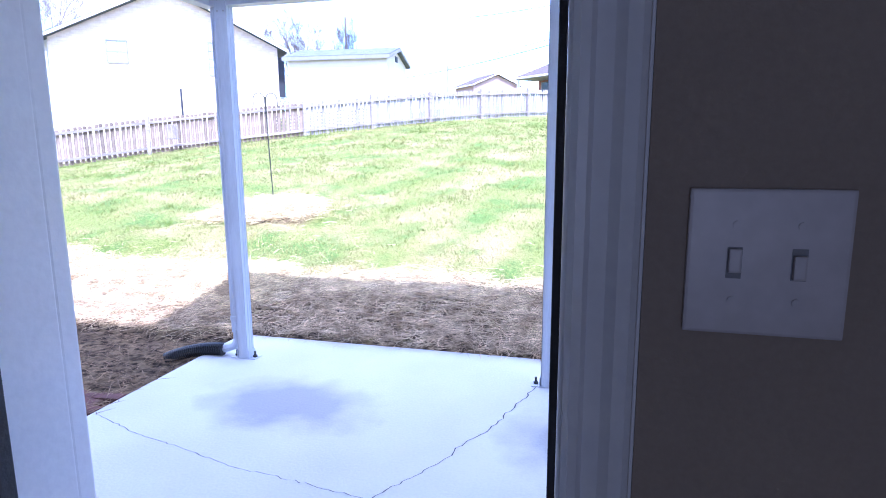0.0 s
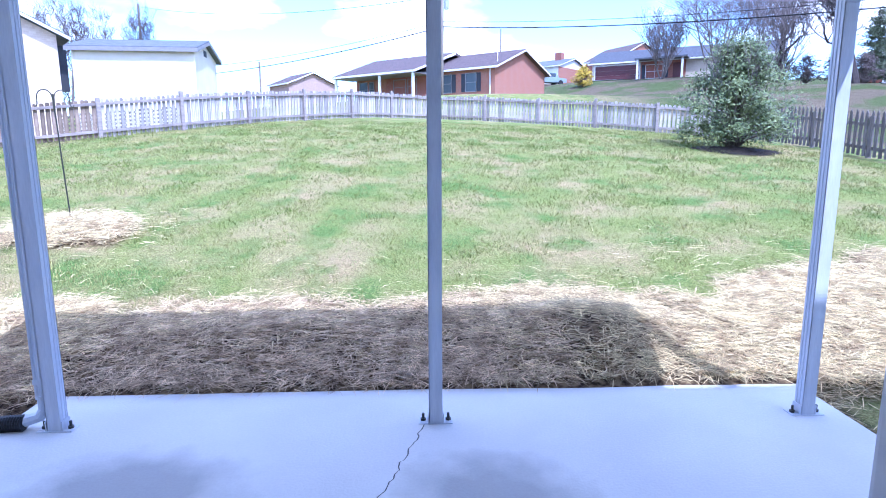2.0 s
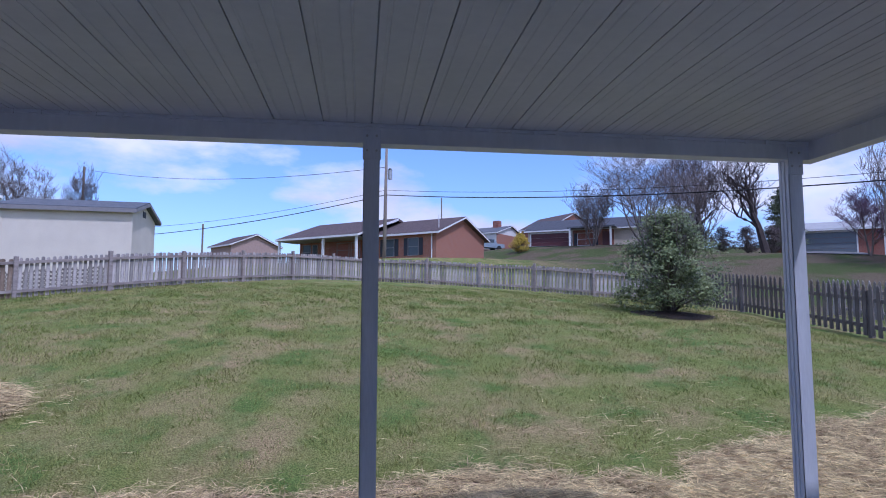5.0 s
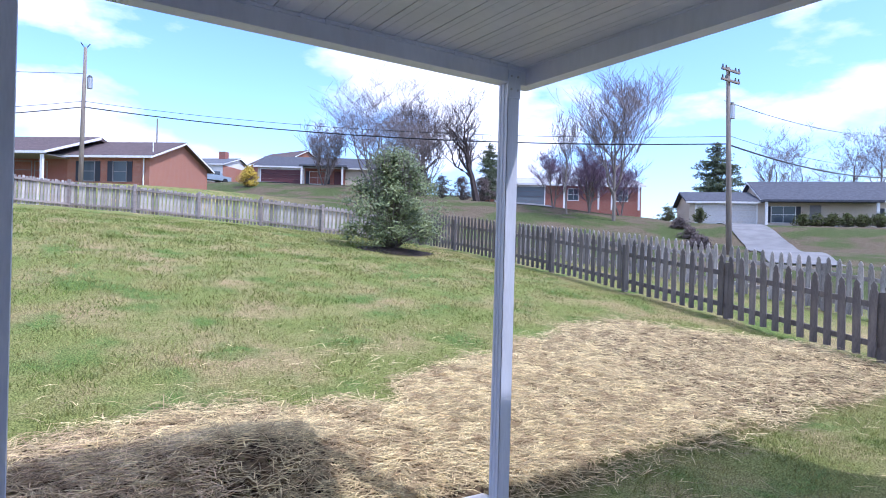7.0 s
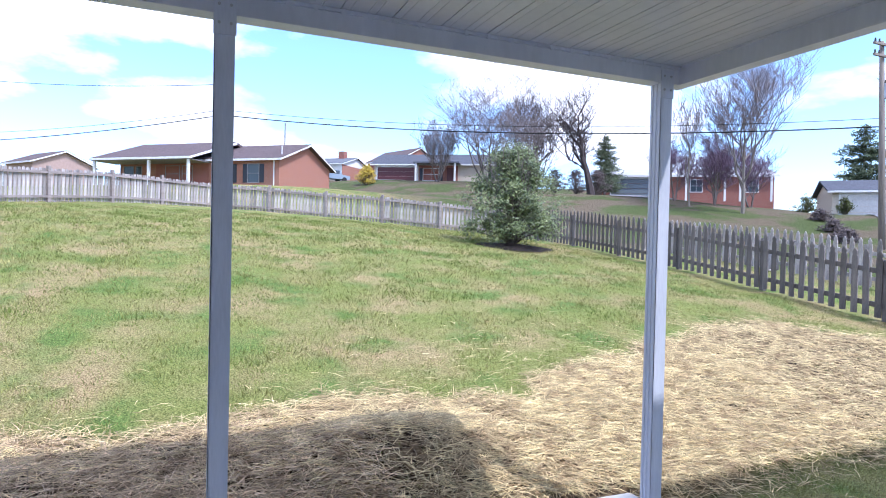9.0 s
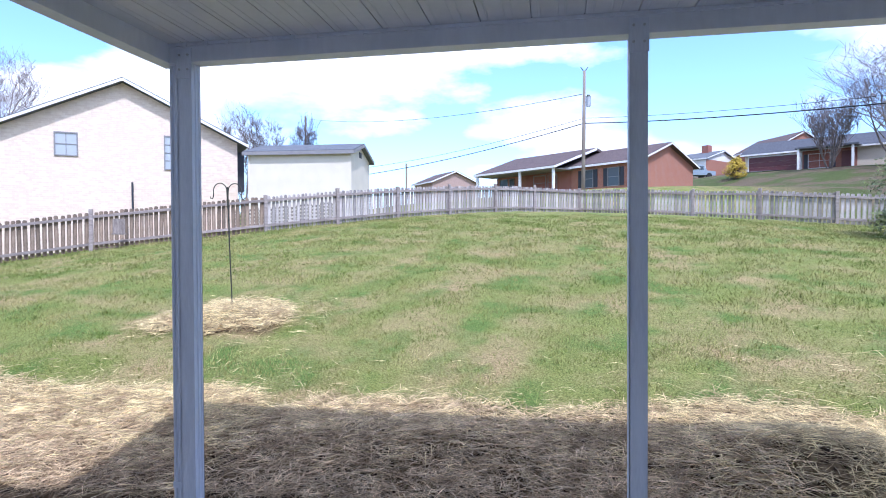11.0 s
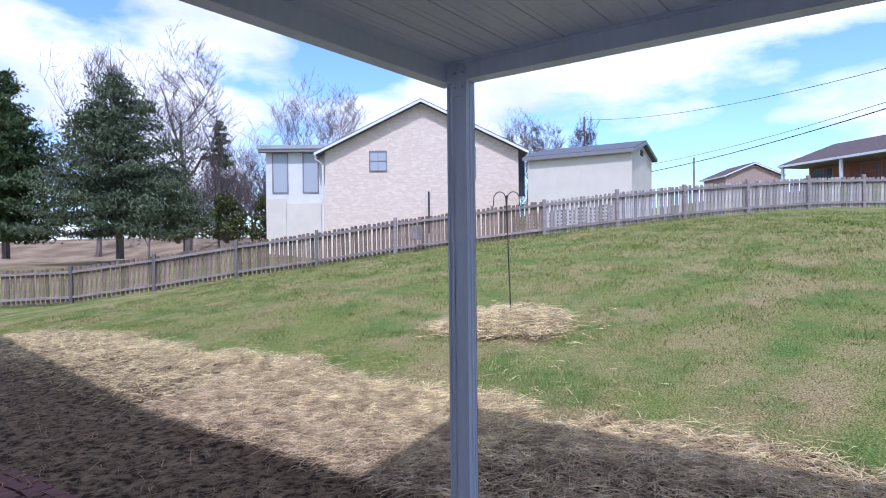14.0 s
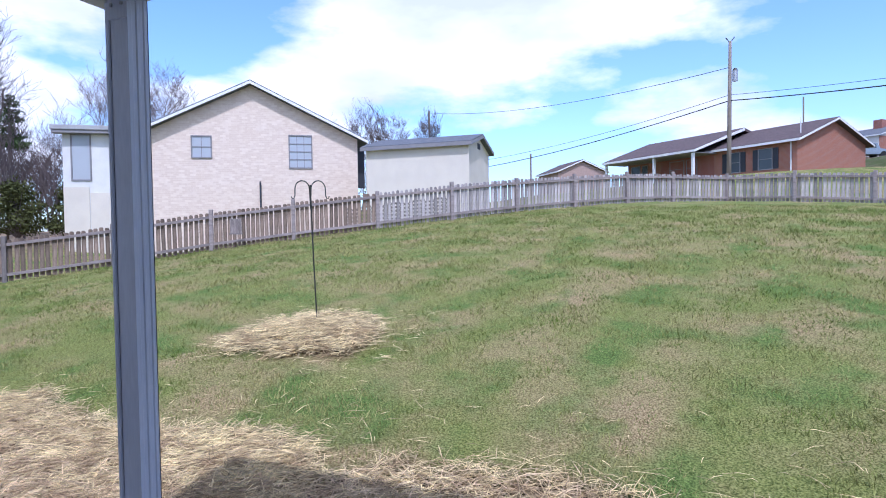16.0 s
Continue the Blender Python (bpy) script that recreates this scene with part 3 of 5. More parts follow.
def own_house():
    def wall(name, *b, mat="siding", label="pale siding wall of the house"):
        return tagged(mesh_object(name, boxes(b), mat), label, "wall", kind="structure")
    ys = YE - 0.14
    wall("wall_outer", -3.599, DL - 0.05, ys, YE - 0.02, -0.2, 5.5)
    wall("wall_outer", DR + 0.05, 7, ys, YE - 0.02, -0.2, 5.5)
    wall("wall_outer", DL - 0.05, DR + 0.05, ys, YE - 0.02, DT + 0.05, 5.5)
    wall("wall_outer", DL - 0.05, DR + 0.05, ys, YE - 0.02, -0.2, FZ - 0.03, label="concrete sill under the doorway", mat="concrete")
    wall("wall_side", -9, -8.86, -12, ys, -0.2, 5.5)
    wall("wall_side", 6.86, 7, -12, ys, -0.2, 5.5)
    wall("wall_back", -9, 7, -12.14, -12, -0.2, 5.5)
    tp = "taupe painted inside wall"
    wall("wall_inner", -2.5, DL - 0.05, YI, ys - 0.003, FZ, 2.7, mat="taupe", label=tp)
    wall("wall_inner", DR + 0.05, 2.5, YI, ys - 0.003, FZ, 2.7, mat="taupe", label=tp)
    wall("wall_inner", DL - 0.05, DR + 0.05, YI, ys - 0.003, DT + 0.05, 2.7, mat="taupe", label=tp)
    wall("wall_inner", -2.6, -2.5, -7.5, ys - 0.01, FZ, 2.7, mat="taupe", label=tp)
    wall("wall_inner", 2.5, 2.6, -7.5, ys - 0.01, FZ, 2.7, mat="taupe", label=tp)
    wall("wall_inner", -2.6, 2.6, -7.6, -7.5, FZ, 2.7, mat="taupe", label=tp)
    tagged(mesh_object("floor", boxes((-2.6, 2.6, -7.6, ys, FZ - 0.1, FZ)), "carpet"), "beige inside floor", "floor", kind="structure")
    tagged(mesh_object("ceiling_inside", boxes((-2.6, 2.6, -7.6, ys, 2.7, 2.8)), "white"), "white inside ceiling", "ceiling", kind="structure")
    bm = bmesh.new()
    v = [bm.verts.new(c) for c in ((-9.4, -2.9, 5.5), (7.4, -2.9, 5.5), (7.4, -7.6, 7.2), (-9.4, -7.6, 7.2), (-9.4, -12.4, 5.5), (7.4, -12.4, 5.5))]
    for f in ((0, 1, 2, 3), (3, 2, 5, 4), (0, 3, 4), (1, 5, 2), (0, 4, 5, 1)):
        bm.faces.new([v[i] for i in f])
    tagged(mesh_object("roof", bm, "roof_grey"), "grey shingled house roof", "roof", kind="structure")


own_house()


def wing():
    """An unseen slab extending the house; its gable rises above the eave to shape the shadow."""
    bm = bmesh.new()
    # outline worked back from the shadow edge wanted on the ground
    prof = [(-19, -0.6), (-3.6, -0.6), (-3.6, 5.3), (-6.2, 5.75), (-12.6, 7.3), (-19, 5.75)]
    a, b = [bm.verts.new((x, YE - 0.16, z)) for x, z in prof], [bm.verts.new((x, YE + 0.33, z)) for x, z in prof]
    keep = [v for v in b]
    for v, (x, z) in zip(keep, prof):
        v.co.y = YE + 0.33 if z > 5 else YE - 0.02
    bm.faces.new(a)
    bm.faces.new(b[::-1])
    for i in range(6):
        j = (i + 1) % 6
        bm.faces.new((a[j], a[i], b[i], b[j]))
    bmesh.ops.recalc_face_normals(bm, faces=bm.faces)
    tagged(mesh_object("shadow_gable", bm, "siding"), "unseen pale gable slab shaped to cast the house's shadow", "wall", kind="structure")


wing()


def room_fill():
    """An added window frame on the unseen back wall, behind the walk, with a fill lamp."""
    w = base("window", 0.8, -7.499, 1.35, 180, label="added white window frame on the unseen back wall", category="window", kind="structure")
    part("window_frame", boxes((-0.75, -0.69, 0, 0.03, -0.6, 0.6), (0.69, 0.75, 0, 0.03, -0.6, 0.6), (-0.69, 0.69, 0, 0.03, 0.54, 0.6), (-0.69, 0.69, 0, 0.03, -0.6, -0.54)), "trim", w)
    # fill lamp added to brighten the room; the wall has no opening
    lamp = new("window_light", bpy.data.lights.new("window_light", "AREA"))
    lamp.data.shape, lamp.data.size, lamp.data.size_y, lamp.data.energy, lamp.data.color = "RECTANGLE", 1.3, 1.0, 3.0, (0.85, 0.9, 1.0)
    lamp.matrix_world = look((0.8, -7.46, 1.35), (0.8, -3, 1.35))


room_fill()


def doorway():
    d = base("door_frame", 0, 0, 0, label="white door frame with moulded casing and a black weather seal", category="door frame", kind="structure")
    part("threshold", boxes((DL, DR, YI, YE + 0.03, FZ - 0.03, FZ + 0.012), bevel=0.004), "steel", d, "metal threshold")
    for side, x in ((-1, DL), (1, DR)):
        a, b = (x, x + side * 0.05) if side > 0 else (x + side * 0.05, x)
        part("jamb", boxes((a, b, YI, YE - 0.02, FZ, DT), bevel=0.003), "trim", d)
        s = x - side * 0.017
        part("door_stop", boxes((min(x, s), max(x, s), YI + 0.001, YE - 0.185, FZ, DT), bevel=0.003), "trim", d)
        lip = s - side * (0.020 if side > 0 else 0.006)
        part("weather_seal", boxes((min(x, lip), max(x, lip), YE - 0.184, YE - 0.155, FZ, DT), bevel=0.003), "seal", d, "black weather seal")
        # outside moulding and the moulded casing inside, drawn as profiles
        o = x + side * 0.002
        part("brick_mould", boxes((min(o, x + side * 0.06), max(o, x + side * 0.06), YE - 0.02, YE + 0.02, FZ, DT), bevel=0.006), "trim", d)
        prof = [(-0.012, 0), (-0.012, 0.010), (-0.006, 0.015), (0.002, 0.015), (0.006, 0.009), (0.020, 0.011), (0.029, 0.017), (0.040, 0.019), (0.045, 0.015), (0.047, 0)]
        bm = bmesh.new()
        lo = [bm.verts.new((x + side * u, YI - w, FZ)) for u, w in prof]
        hi = [bm.verts.new((x + side * u, YI - w, DT + 0.03)) for u, w in prof]
        for i in range(len(prof)):
            j = (i + 1) % len(prof)
            bm.faces.new((lo[i], lo[j], hi[j], hi[i]))
        part("casing", bm, "trim", d, "white moulded casing")
    part("head", boxes((DL, DR, YI, YE - 0.02, DT, DT + 0.05), (DL - 0.07, DR + 0.07, YI - 0.018, YI - 0.001, DT + 0.03, DT + 0.1), (DL - 0.06, DR + 0.06, YE - 0.019, YE + 0.02, DT, DT + 0.08), bevel=0.003), "trim", d)
    bm = boxes((DR - 0.0170, DR - 0.0142, YI + 0.05, YI + 0.09, 1.16, 1.24), bevel=0.001)
    part("strike_plate", bm, "brass", d, "worn brass strike plate")


doorway()


def light_switch():
    s = base("light_switch", 0.443, YI, 1.603, label="white plastic double light switch plate on the taupe wall", category="light switch")
    part("plate", boxes((-0.058, 0.058, -0.006, 0, -0.058, 0.058), bevel=0.0025), "plate", s)
    for x in (-0.023, 0.023):
        part("slot", boxes((x - 0.0055, x + 0.0055, -0.0066, -0.0055, -0.0125, 0.0125)), "slot", s)
        up = 1 if x < 0 else -1
        bm = boxes((x - 0.0046, x + 0.0046, -0.011, -0.006, -0.0095 + up * 0.002, 0.0095 + up * 0.002), bevel=0.0015)
        part("toggle", bm, "plate", s, "white toggle")
        for z in (-0.03, 0.03):
            part("screw", tube(bmesh.new(), [(x, -0.006, z), (x, -0.0072, z)], 0.0032, 8), "plate", s)


light_switch()

# ---- fences ----
POSTS = ((-22, 3.3), (-20.08, 4.92), (-18.24, 6.48), (-16.42, 8.07), (-14.61, 9.67), (-12.97, 11.46), (-11, 12.55), (-8.95, 13.75), (-7.25, 15.3), (-5.74, 17.12), (-4.24, 19.04), (-2.71, 20.93), (-1.22, 22.86), (0.72, 24.34), (2.87, 23.18), (5.01, 22.02), (7.02, 20.64), (8.99, 19.22), (11.4, 18))


def fence_bay(p, q, n, name, mat, picket_h, thick, group, label, pointed=False, skip=()):
    """A panel of fence between two posts, following the ground."""
    (x0, y0), (x1, y1) = p, q
    z0, z1 = surface(x0, y0), surface(x1, y1)
    L = math.hypot(x1 - x0, y1 - y0)
    ang = math.degrees(math.atan2(y1 - y0, x1 - x0))
    e = base(name, x0, y0, z0, ang, label=label, category="fence", group=group)
    slope = (z1 - z0) / L

    def slanted(a, b, y_0, y_1, za, zb):
        bm = bmesh.new()
        v = [bm.verts.new(c) for c in ((a, y_0, za + a * slope), (b, y_0, za + b * slope), (b, y_1, za + b * slope), (a, y_1, za + a * slope),
                                       (a, y_0, zb + a * slope), (b, y_0, zb + b * slope), (b, y_1, zb + b * slope), (a, y_1, zb + a * slope))]
        for f in ((3, 2, 1, 0), (4, 5, 6, 7), (0, 1, 5, 4), (1, 2, 6, 5), (2, 3, 7, 6), (3, 0, 4, 7)):
            bm.faces.new([v[i] for i in f])
        return bm
    return e, L, slope, slanted


PICKET = {}


def picket_mesh(key, w, h, t, pointed, mat):
    if key not in PICKET:
        bm = bmesh.new()
        if pointed:   # gothic head: shoulders, a waist and a point
            prof = [(-w / 2, 0), (w / 2, 0), (w / 2, h - 0.15), (w * 0.32, h - 0.12), (w * 0.42, h - 0.07), (0, h), (-w * 0.42, h - 0.07), (-w * 0.32, h - 0.12), (-w / 2, h - 0.15)]
        else:         # dog-eared head
            prof = [(-w / 2, 0), (w / 2, 0), (w / 2, h - 0.03), (w / 2 - 0.02, h), (-w / 2 + 0.02, h), (-w / 2, h - 0.03)]
        f, b = [bm.verts.new((x, -t, z)) for x, z in prof], [bm.verts.new((x, 0, z)) for x, z in prof]
        bm.faces.new(f)
        bm.faces.new(b[::-1])
        for i in range(len(prof)):
            j = (i + 1) % len(prof)
            bm.faces.new((f[j], f[i], b[i], b[j]))
        me = bpy.data.meshes.new("picket")
        bm.normal_update()
        bm.to_mesh(me)
        bm.free()
        me.materials.append(M[mat])
        PICKET[key] = me
    return PICKET[key]


def back_fence():
    """Boards stand behind the rails, seen from the yard."""
    rnd = random.Random(11)
    for i, (p, q) in enumerate(zip(POSTS, POSTS[1:])):
        lattice = i in (6, 7)
        e, L, slope, slanted = fence_bay(p, q, 17, "wooden_fence", "wood_grey", 1.0, 0.02, "wooden yard fence panels",
                                         "weathered grey wooden board fence panel" + (" with a lattice fence behind" if lattice else ""))
        part("post", boxes((-0.05, 0.05, -0.06, 0.04, -0.1, 1.12 + rnd.uniform(-0.02, 0.04)), bevel=0.008), "wood_dark" if i < 5 else "wood_rail", e)
        for z in (0.15, 0.90):
            part("rail", slanted(0.05, L - 0.05, -0.045, 0.011, z, z + 0.075), "wood_rail", e)
        if lattice:
            lb, a0 = bmesh.new(), (0.05 if i == 7 else L * 0.6)
            for sg in (-1, 1):
                for k in range(int((L - a0) / 0.11) + 6):
                    xa = a0 - 0.5 + k * 0.11
                    pts = [(max(min(q, L - 0.05), a0), 0.12 + (q - xa) if sg > 0 else 0.72 - (q - xa)) for q in (max(xa, a0), min(xa + 0.6, L - 0.05))]
                    if pts[1][0] - pts[0][0] > 0.08:
                        v = [lb.verts.new((px, 0.06 + sg * 0.004 + dy, pz + px * slope + dz)) for px, pz in pts for dy, dz in ((0, -0.018), (0, 0.018), (0.006, 0.018), (0.006, -0.018))]
                        for f in ((0, 1, 5, 4), (1, 2, 6, 5), (2, 3, 7, 6), (3, 0, 4, 7)):
                            lb.faces.new([v[c] for c in f])
            part("lattice", lb, "lattice", e, "dark lattice behind the boards")
        n = 17
        for k in range(n):
            x = 0.05 + (L - 0.1) * (k + 0.5) / n
            o = new("picket", picket_mesh("board%d%d" % (i in (7, 15), i < 7), 0.102 if i not in (7, 15) else 0.082, 1.03, 0.018, False, "wood_brown" if i < 7 else "wood_pale"))
            o.parent = e
            o.location = (x, 0.03, 0.03 + x * slope + rnd.uniform(-0.02, 0.016))
            o.rotation_euler = (0, radians(rnd.uniform(-1.2, 1.2)), 0)
    x, y = POSTS[-1]
    tagged(mesh_object("fence_post", boxes((x - 0.05, x + 0.05, y - 0.05, y + 0.05, surface(x, y) - 0.1, surface(x, y) + 1.15), bevel=0.008), "wood_grey"),
           "weathered grey corner fence post", "fence post")


back_fence()


def side_fence(x0, y0, x1, y1, mat, label, group, pitch, z_off=0.0, hgt=1.1):
    n = int(math.hypot(x1 - x0, y1 - y0) / 2.4)
    rnd = random.Random(3)
    for i in range(n):
        p = (x0 + (x1 - x0) * i / n, y0 + (y1 - y0) * i / n)
        q = (x0 + (x1 - x0) * (i + 1) / n, y0 + (y1 - y0) * (i + 1) / n)
        e, L, slope, slanted = fence_bay(p, q, 0, "picket_fence", mat, 1, 0.02, group, label)
        part("post", boxes((-0.05, 0.05, 0.0, 0.09, -0.1, hgt - 0.1), bevel=0.008), mat, e)
        for z in (0.2, hgt - 0.34):
            part("rail", slanted(0.05, L, 0.0, 0.04, z, z + 0.085), mat, e)
        k = round(L / pitch)
        for j in range(k):
            x = L * (j + 0.5) / k
            o = new("picket", picket_mesh("pt" + mat, 0.108, hgt, 0.02, True, mat))
            o.parent = e
            o.location = (x, -0.001, 0.04 + x * slope + rnd.uniform(-0.012, 0.012))
            o.rotation_euler = (0, radians(rnd.uniform(-1.0, 1.0)), 0)


side_fence(11.45, 18.1, 9.85, -1.6, "wood_dark", "weathered dark wooden picket fence panel with pointed pickets", "dark picket fence panels", 0.2)
side_fence(14.6, 14.0, 13.4, -2.0, "wood_pale", "pale grey picket fence panel on the neighbouring plot", "pale picket fence panels", 0.2)


# ---- trees ----
def branches(seed, height_m, spread, levels=4, kids=5, radius=0.14, up=0.35, start=0.25, stems=1, sides=4, jitter=0.25, droop=0.0):
    """A bare tree as a list of (points, radii)."""
    rnd = random.Random(seed)
    out = []

    def grow(p, d, length, r, level):
        seg = 5 if level < 2 else 3
        pts, rr = [p], [r]
        for i in range(seg):
            d = (d + Vector((rnd.uniform(-1, 1), rnd.uniform(-1, 1), rnd.uniform(-0.6, 1.0))) * jitter * (0.5 if level == 0 else 1) + Vector((0, 0, up * 0.12 - droop * level * 0.1))).normalized()
            p = p + d * (length / seg)
            pts.append(p)
            rr.append(r * (1 - 0.75 * (i + 1) / seg) + 0.006)
        out.append((pts, rr, level))
        if level < levels:
            for k in range(kids if level else int(kids * 1.6)):
                t = start + (1 - start) * (k + rnd.random()) / (kids if level else int(kids * 1.6)) if level == 0 else rnd.uniform(0.2, 1)
                f = min(t, 0.999) * seg
                i = int(f)
                q = pts[i].lerp(pts[i + 1], f - i)
                a = rnd.uniform(0, math.tau)
                side = Vector((math.cos(a), math.sin(a), 0)) * spread
                nd = (d * 0.55 + side * 1.25 + Vector((0, 0, up * 0.7))).normalized()
                grow(q, nd, length * rnd.uniform(0.5, 0.75) * (1.15 - 0.4 * t if level == 0 else 1), max(rr[i] * 0.55, 0.005), level + 1)
    for s in range(stems):
        a = s * math.tau / stems + rnd.random()
        d = Vector((math.cos(a), math.sin(a), 0)) * (0.5 if stems > 1 else 0) + Vector((0, 0, 1))
        grow(Vector((math.cos(a), math.sin(a), 0)) * (0.15 if stems > 1 else 0), d.normalized(), height_m * (0.66 if stems == 1 else 0.6) * rnd.uniform(0.9, 1.05), radius, 0)
    return out


def limb_mesh(parts, keep, sides):
    verts, faces = [], []
    for pts, rr, lv in parts:
        if not keep(lv):
            continue
        s = sides if lv < 2 else 3
        prev = None
        for i, p in enumerate(pts):
            d = (pts[min(i + 1, len(pts) - 1)] - pts[max(i - 1, 0)]).normalized()
            a = d.orthogonal().normalized()
            c = d.cross(a)
            o = len(verts)
            for k in range(s):
                verts.append(tuple(p + (a * math.cos(k * math.tau / s) + c * math.sin(k * math.tau / s)) * rr[i]))
            if prev is not None:
                faces += [(prev + k, prev + (k + 1) % s, o + (k + 1) % s, o + k) for k in range(s)]
            prev = o
    return verts, faces


def bare_tree(name, x, y, top, wide, label, seed, mat="bark", twig="twig", **kw):
    """A leafless tree whose twigs reach the height top above zero and spread wide metres."""
    z = height(x, y) - 0.1
    h = top - z
    e = base(name, x, y, z, label=label, category="tree")
    parts = branches(seed, h, **kw)
    zs = sorted(p.z for pts, _, _ in parts for p in pts)
    rs = sorted(math.hypot(p.x, p.y) for pts, _, _ in parts for p in pts)
    sz, sr = h / zs[int(len(zs) * 0.995)], wide / 2 / rs[int(len(rs) * 0.97)]
    parts = [([Vector((p.x * sr, p.y * sr, p.z * sz)) for p in pts], rr, lv) for pts, rr, lv in parts]
    raw_object("trunk", *limb_mesh(parts, lambda l: l < 2, 6), mat, e)
    raw_object("crown", *limb_mesh(parts, lambda l: l >= 2, 3), twig, e, "bare twigs")
    return e


def leaf_cloud(points, size, rnd, aspect=0.5):
    verts, faces = [], []
    for p in points:
        d = Vector((rnd.uniform(-1, 1), rnd.uniform(-1, 1), rnd.uniform(-1, 1))).normalized()
        u = d.orthogonal().normalized()
        s = size * rnd.uniform(0.6, 1.3)
        o = len(verts)
        n = d.cross(u)
        for c in (p - d * s, p + u * s * aspect + n * s * 0.15, p + d * s, p - u * s * aspect + n * s * 0.15):
            verts.append(tuple(c))
        faces.append((o, o + 1, o + 2, o + 3))
    return verts, faces


def conifer(name, x, y, h, r, label, seed, mat="spruce", tiers=34, needles=26000, z=None, skirt=0.1, ragged=0.2, leaf=0.11):
    rnd = random.Random(seed)
    e = base(name, x, y, (height(x, y) if z is None else z) - 0.05, label=label, category="tree")
    parts = [([Vector((0, 0, 0)), Vector((0, 0, h * 0.5)), Vector((0, 0, h * 0.98))], [h * 0.022, h * 0.012, 0.02], 0)]
    pts = []
    limbs = []
    for t in range(tiers):
        f = skirt + (1 - skirt) * (t + rnd.random() * 0.6) / tiers
        L0 = r * ((1 - f) / (1 - skirt)) ** 0.62 + 0.10
        for k in range(7 if f < 0.8 else 5):
            a = rnd.uniform(0, math.tau)
            L = L0 * rnd.uniform(1 - ragged * 1.6, 1 + ragged * 0.5)
            dz = -0.10 * L + rnd.uniform(-0.1, 0.15)
            tip = Vector((math.cos(a) * L, math.sin(a) * L, h * f + dz + 0.12 * L))
            root = Vector((0, 0, h * f))
            mid = root.lerp(tip, 0.5) + Vector((0, 0, -0.06 * L))
            parts.append(([root, mid, tip], [0.035, 0.02, 0.006], 1))
            limbs.append((root, mid, tip, L))
    tot = sum(l[3] for l in limbs)
    for root, mid, tip, L in limbs:
        for _ in range(int(needles * L / tot)):
            u = rnd.random() ** 0.6
            q = root.lerp(mid, u * 2) if u < 0.5 else mid.lerp(tip, u * 2 - 1)
            w = 0.12 + 0.15 * (1 - abs(u - 0.6)) * min(L, 1.6)
            pts.append(q + Vector((rnd.gauss(0, w), rnd.gauss(0, w), rnd.gauss(0, 0.11) - 0.03)))
    raw_object("trunk", *limb_mesh(parts, lambda l: True, 6), "bark", e)
    raw_object("crown", *leaf_cloud(pts, leaf, rnd, 0.32), mat, e, "dark green needles")
    return e


def shrub(name, x, y, h, r, label, seed, mat, n, leaf=0.05, category="bush", z=None, stems=True, squash=1.0, lift=0.12):
    rnd = random.Random(seed)
    e = base(name, x, y, (height(x, y) if z is None else z) - 0.03, label=label, category=category)
    parts, pts = [], []
    clumps = []
    for k in range(90):
        a, f = rnd.uniform(0, math.tau), rnd.random()
        zz = h * (lift + (1 - lift) * f)
        rr = r * min(1.0, 0.75 + f, 1.45 - 1.25 * f) * rnd.uniform(0.2, 1.0)
        tip = Vector((math.cos(a) * rr, math.sin(a) * rr * squash, zz))
        parts.append(([Vector((rnd.uniform(-0.08, 0.08), rnd.uniform(-0.08, 0.08), 0)), Vector((tip.x * 0.35, tip.y * 0.35, zz * 0.55)), tip], [0.028, 0.016, 0.006], 1))
        clumps.append((tip, rnd.uniform(0.07, 0.17) * r))
    for _ in range(n):
        c, s = clumps[rnd.randrange(len(clumps))]
        p = c + Vector((rnd.gauss(0, s), rnd.gauss(0, s), rnd.gauss(0, s * 0.75)))
        if p.z > 0.08:
            pts.append(p)
    if stems:
        raw_object("trunk", *limb_mesh(parts, lambda l: True, 5), "bark", e)
    raw_object("crown", *leaf_cloud(pts, leaf, rnd), mat, e)
    return e


# ---- neighbouring houses ----
def window_parts(e, wall, a, z, w, h, shutters=False, mat="glass", frame="white", grid=(2, 2), side_x=0.0):
    """wall 'f': on the front (y = 0); 'r': on the right side (x = side_x). a: centre along the wall."""
    win = new("window")
    win.parent = e
    win.matrix_basis = pose(a, 0, z) if wall == "f" else pose(side_x, a, z, 0, 0, 90)
    t = 0.06
    part("window_frame", boxes((-w / 2 - t, w / 2 + t, -0.05, 0.02, -t, 0), (-w / 2 - t, w / 2 + t, -0.05, 0.02, h, h + t), (-w / 2 - t, -w / 2, -0.05, 0.02, 0, h), (w / 2, w / 2 + t, -0.05, 0.02, 0, h),
                               *[(-w / 2 + w * i / grid[0] - 0.014, -w / 2 + w * i / grid[0] + 0.014, -0.035, 0.0, 0, h) for i in range(1, grid[0])],
                               *[(-w / 2, w / 2, -0.036, 0.001, h * i / grid[1] - 0.02, h * i / grid[1] + 0.02) for i in range(1, grid[1])]), frame, win)
    part("pane", boxes((-w / 2, w / 2, -0.015, -0.005, 0, h)), mat, win)
    if shutters:
        for s in (-1, 1):
            c = s * (w / 2 + t + 0.2)
            part("shutter", boxes((c - 0.19, c + 0.19, -0.04, -0.001, -0.03, h + 0.03), bevel=0.01), "shutter", e).matrix_basis = win.matrix_basis.copy()


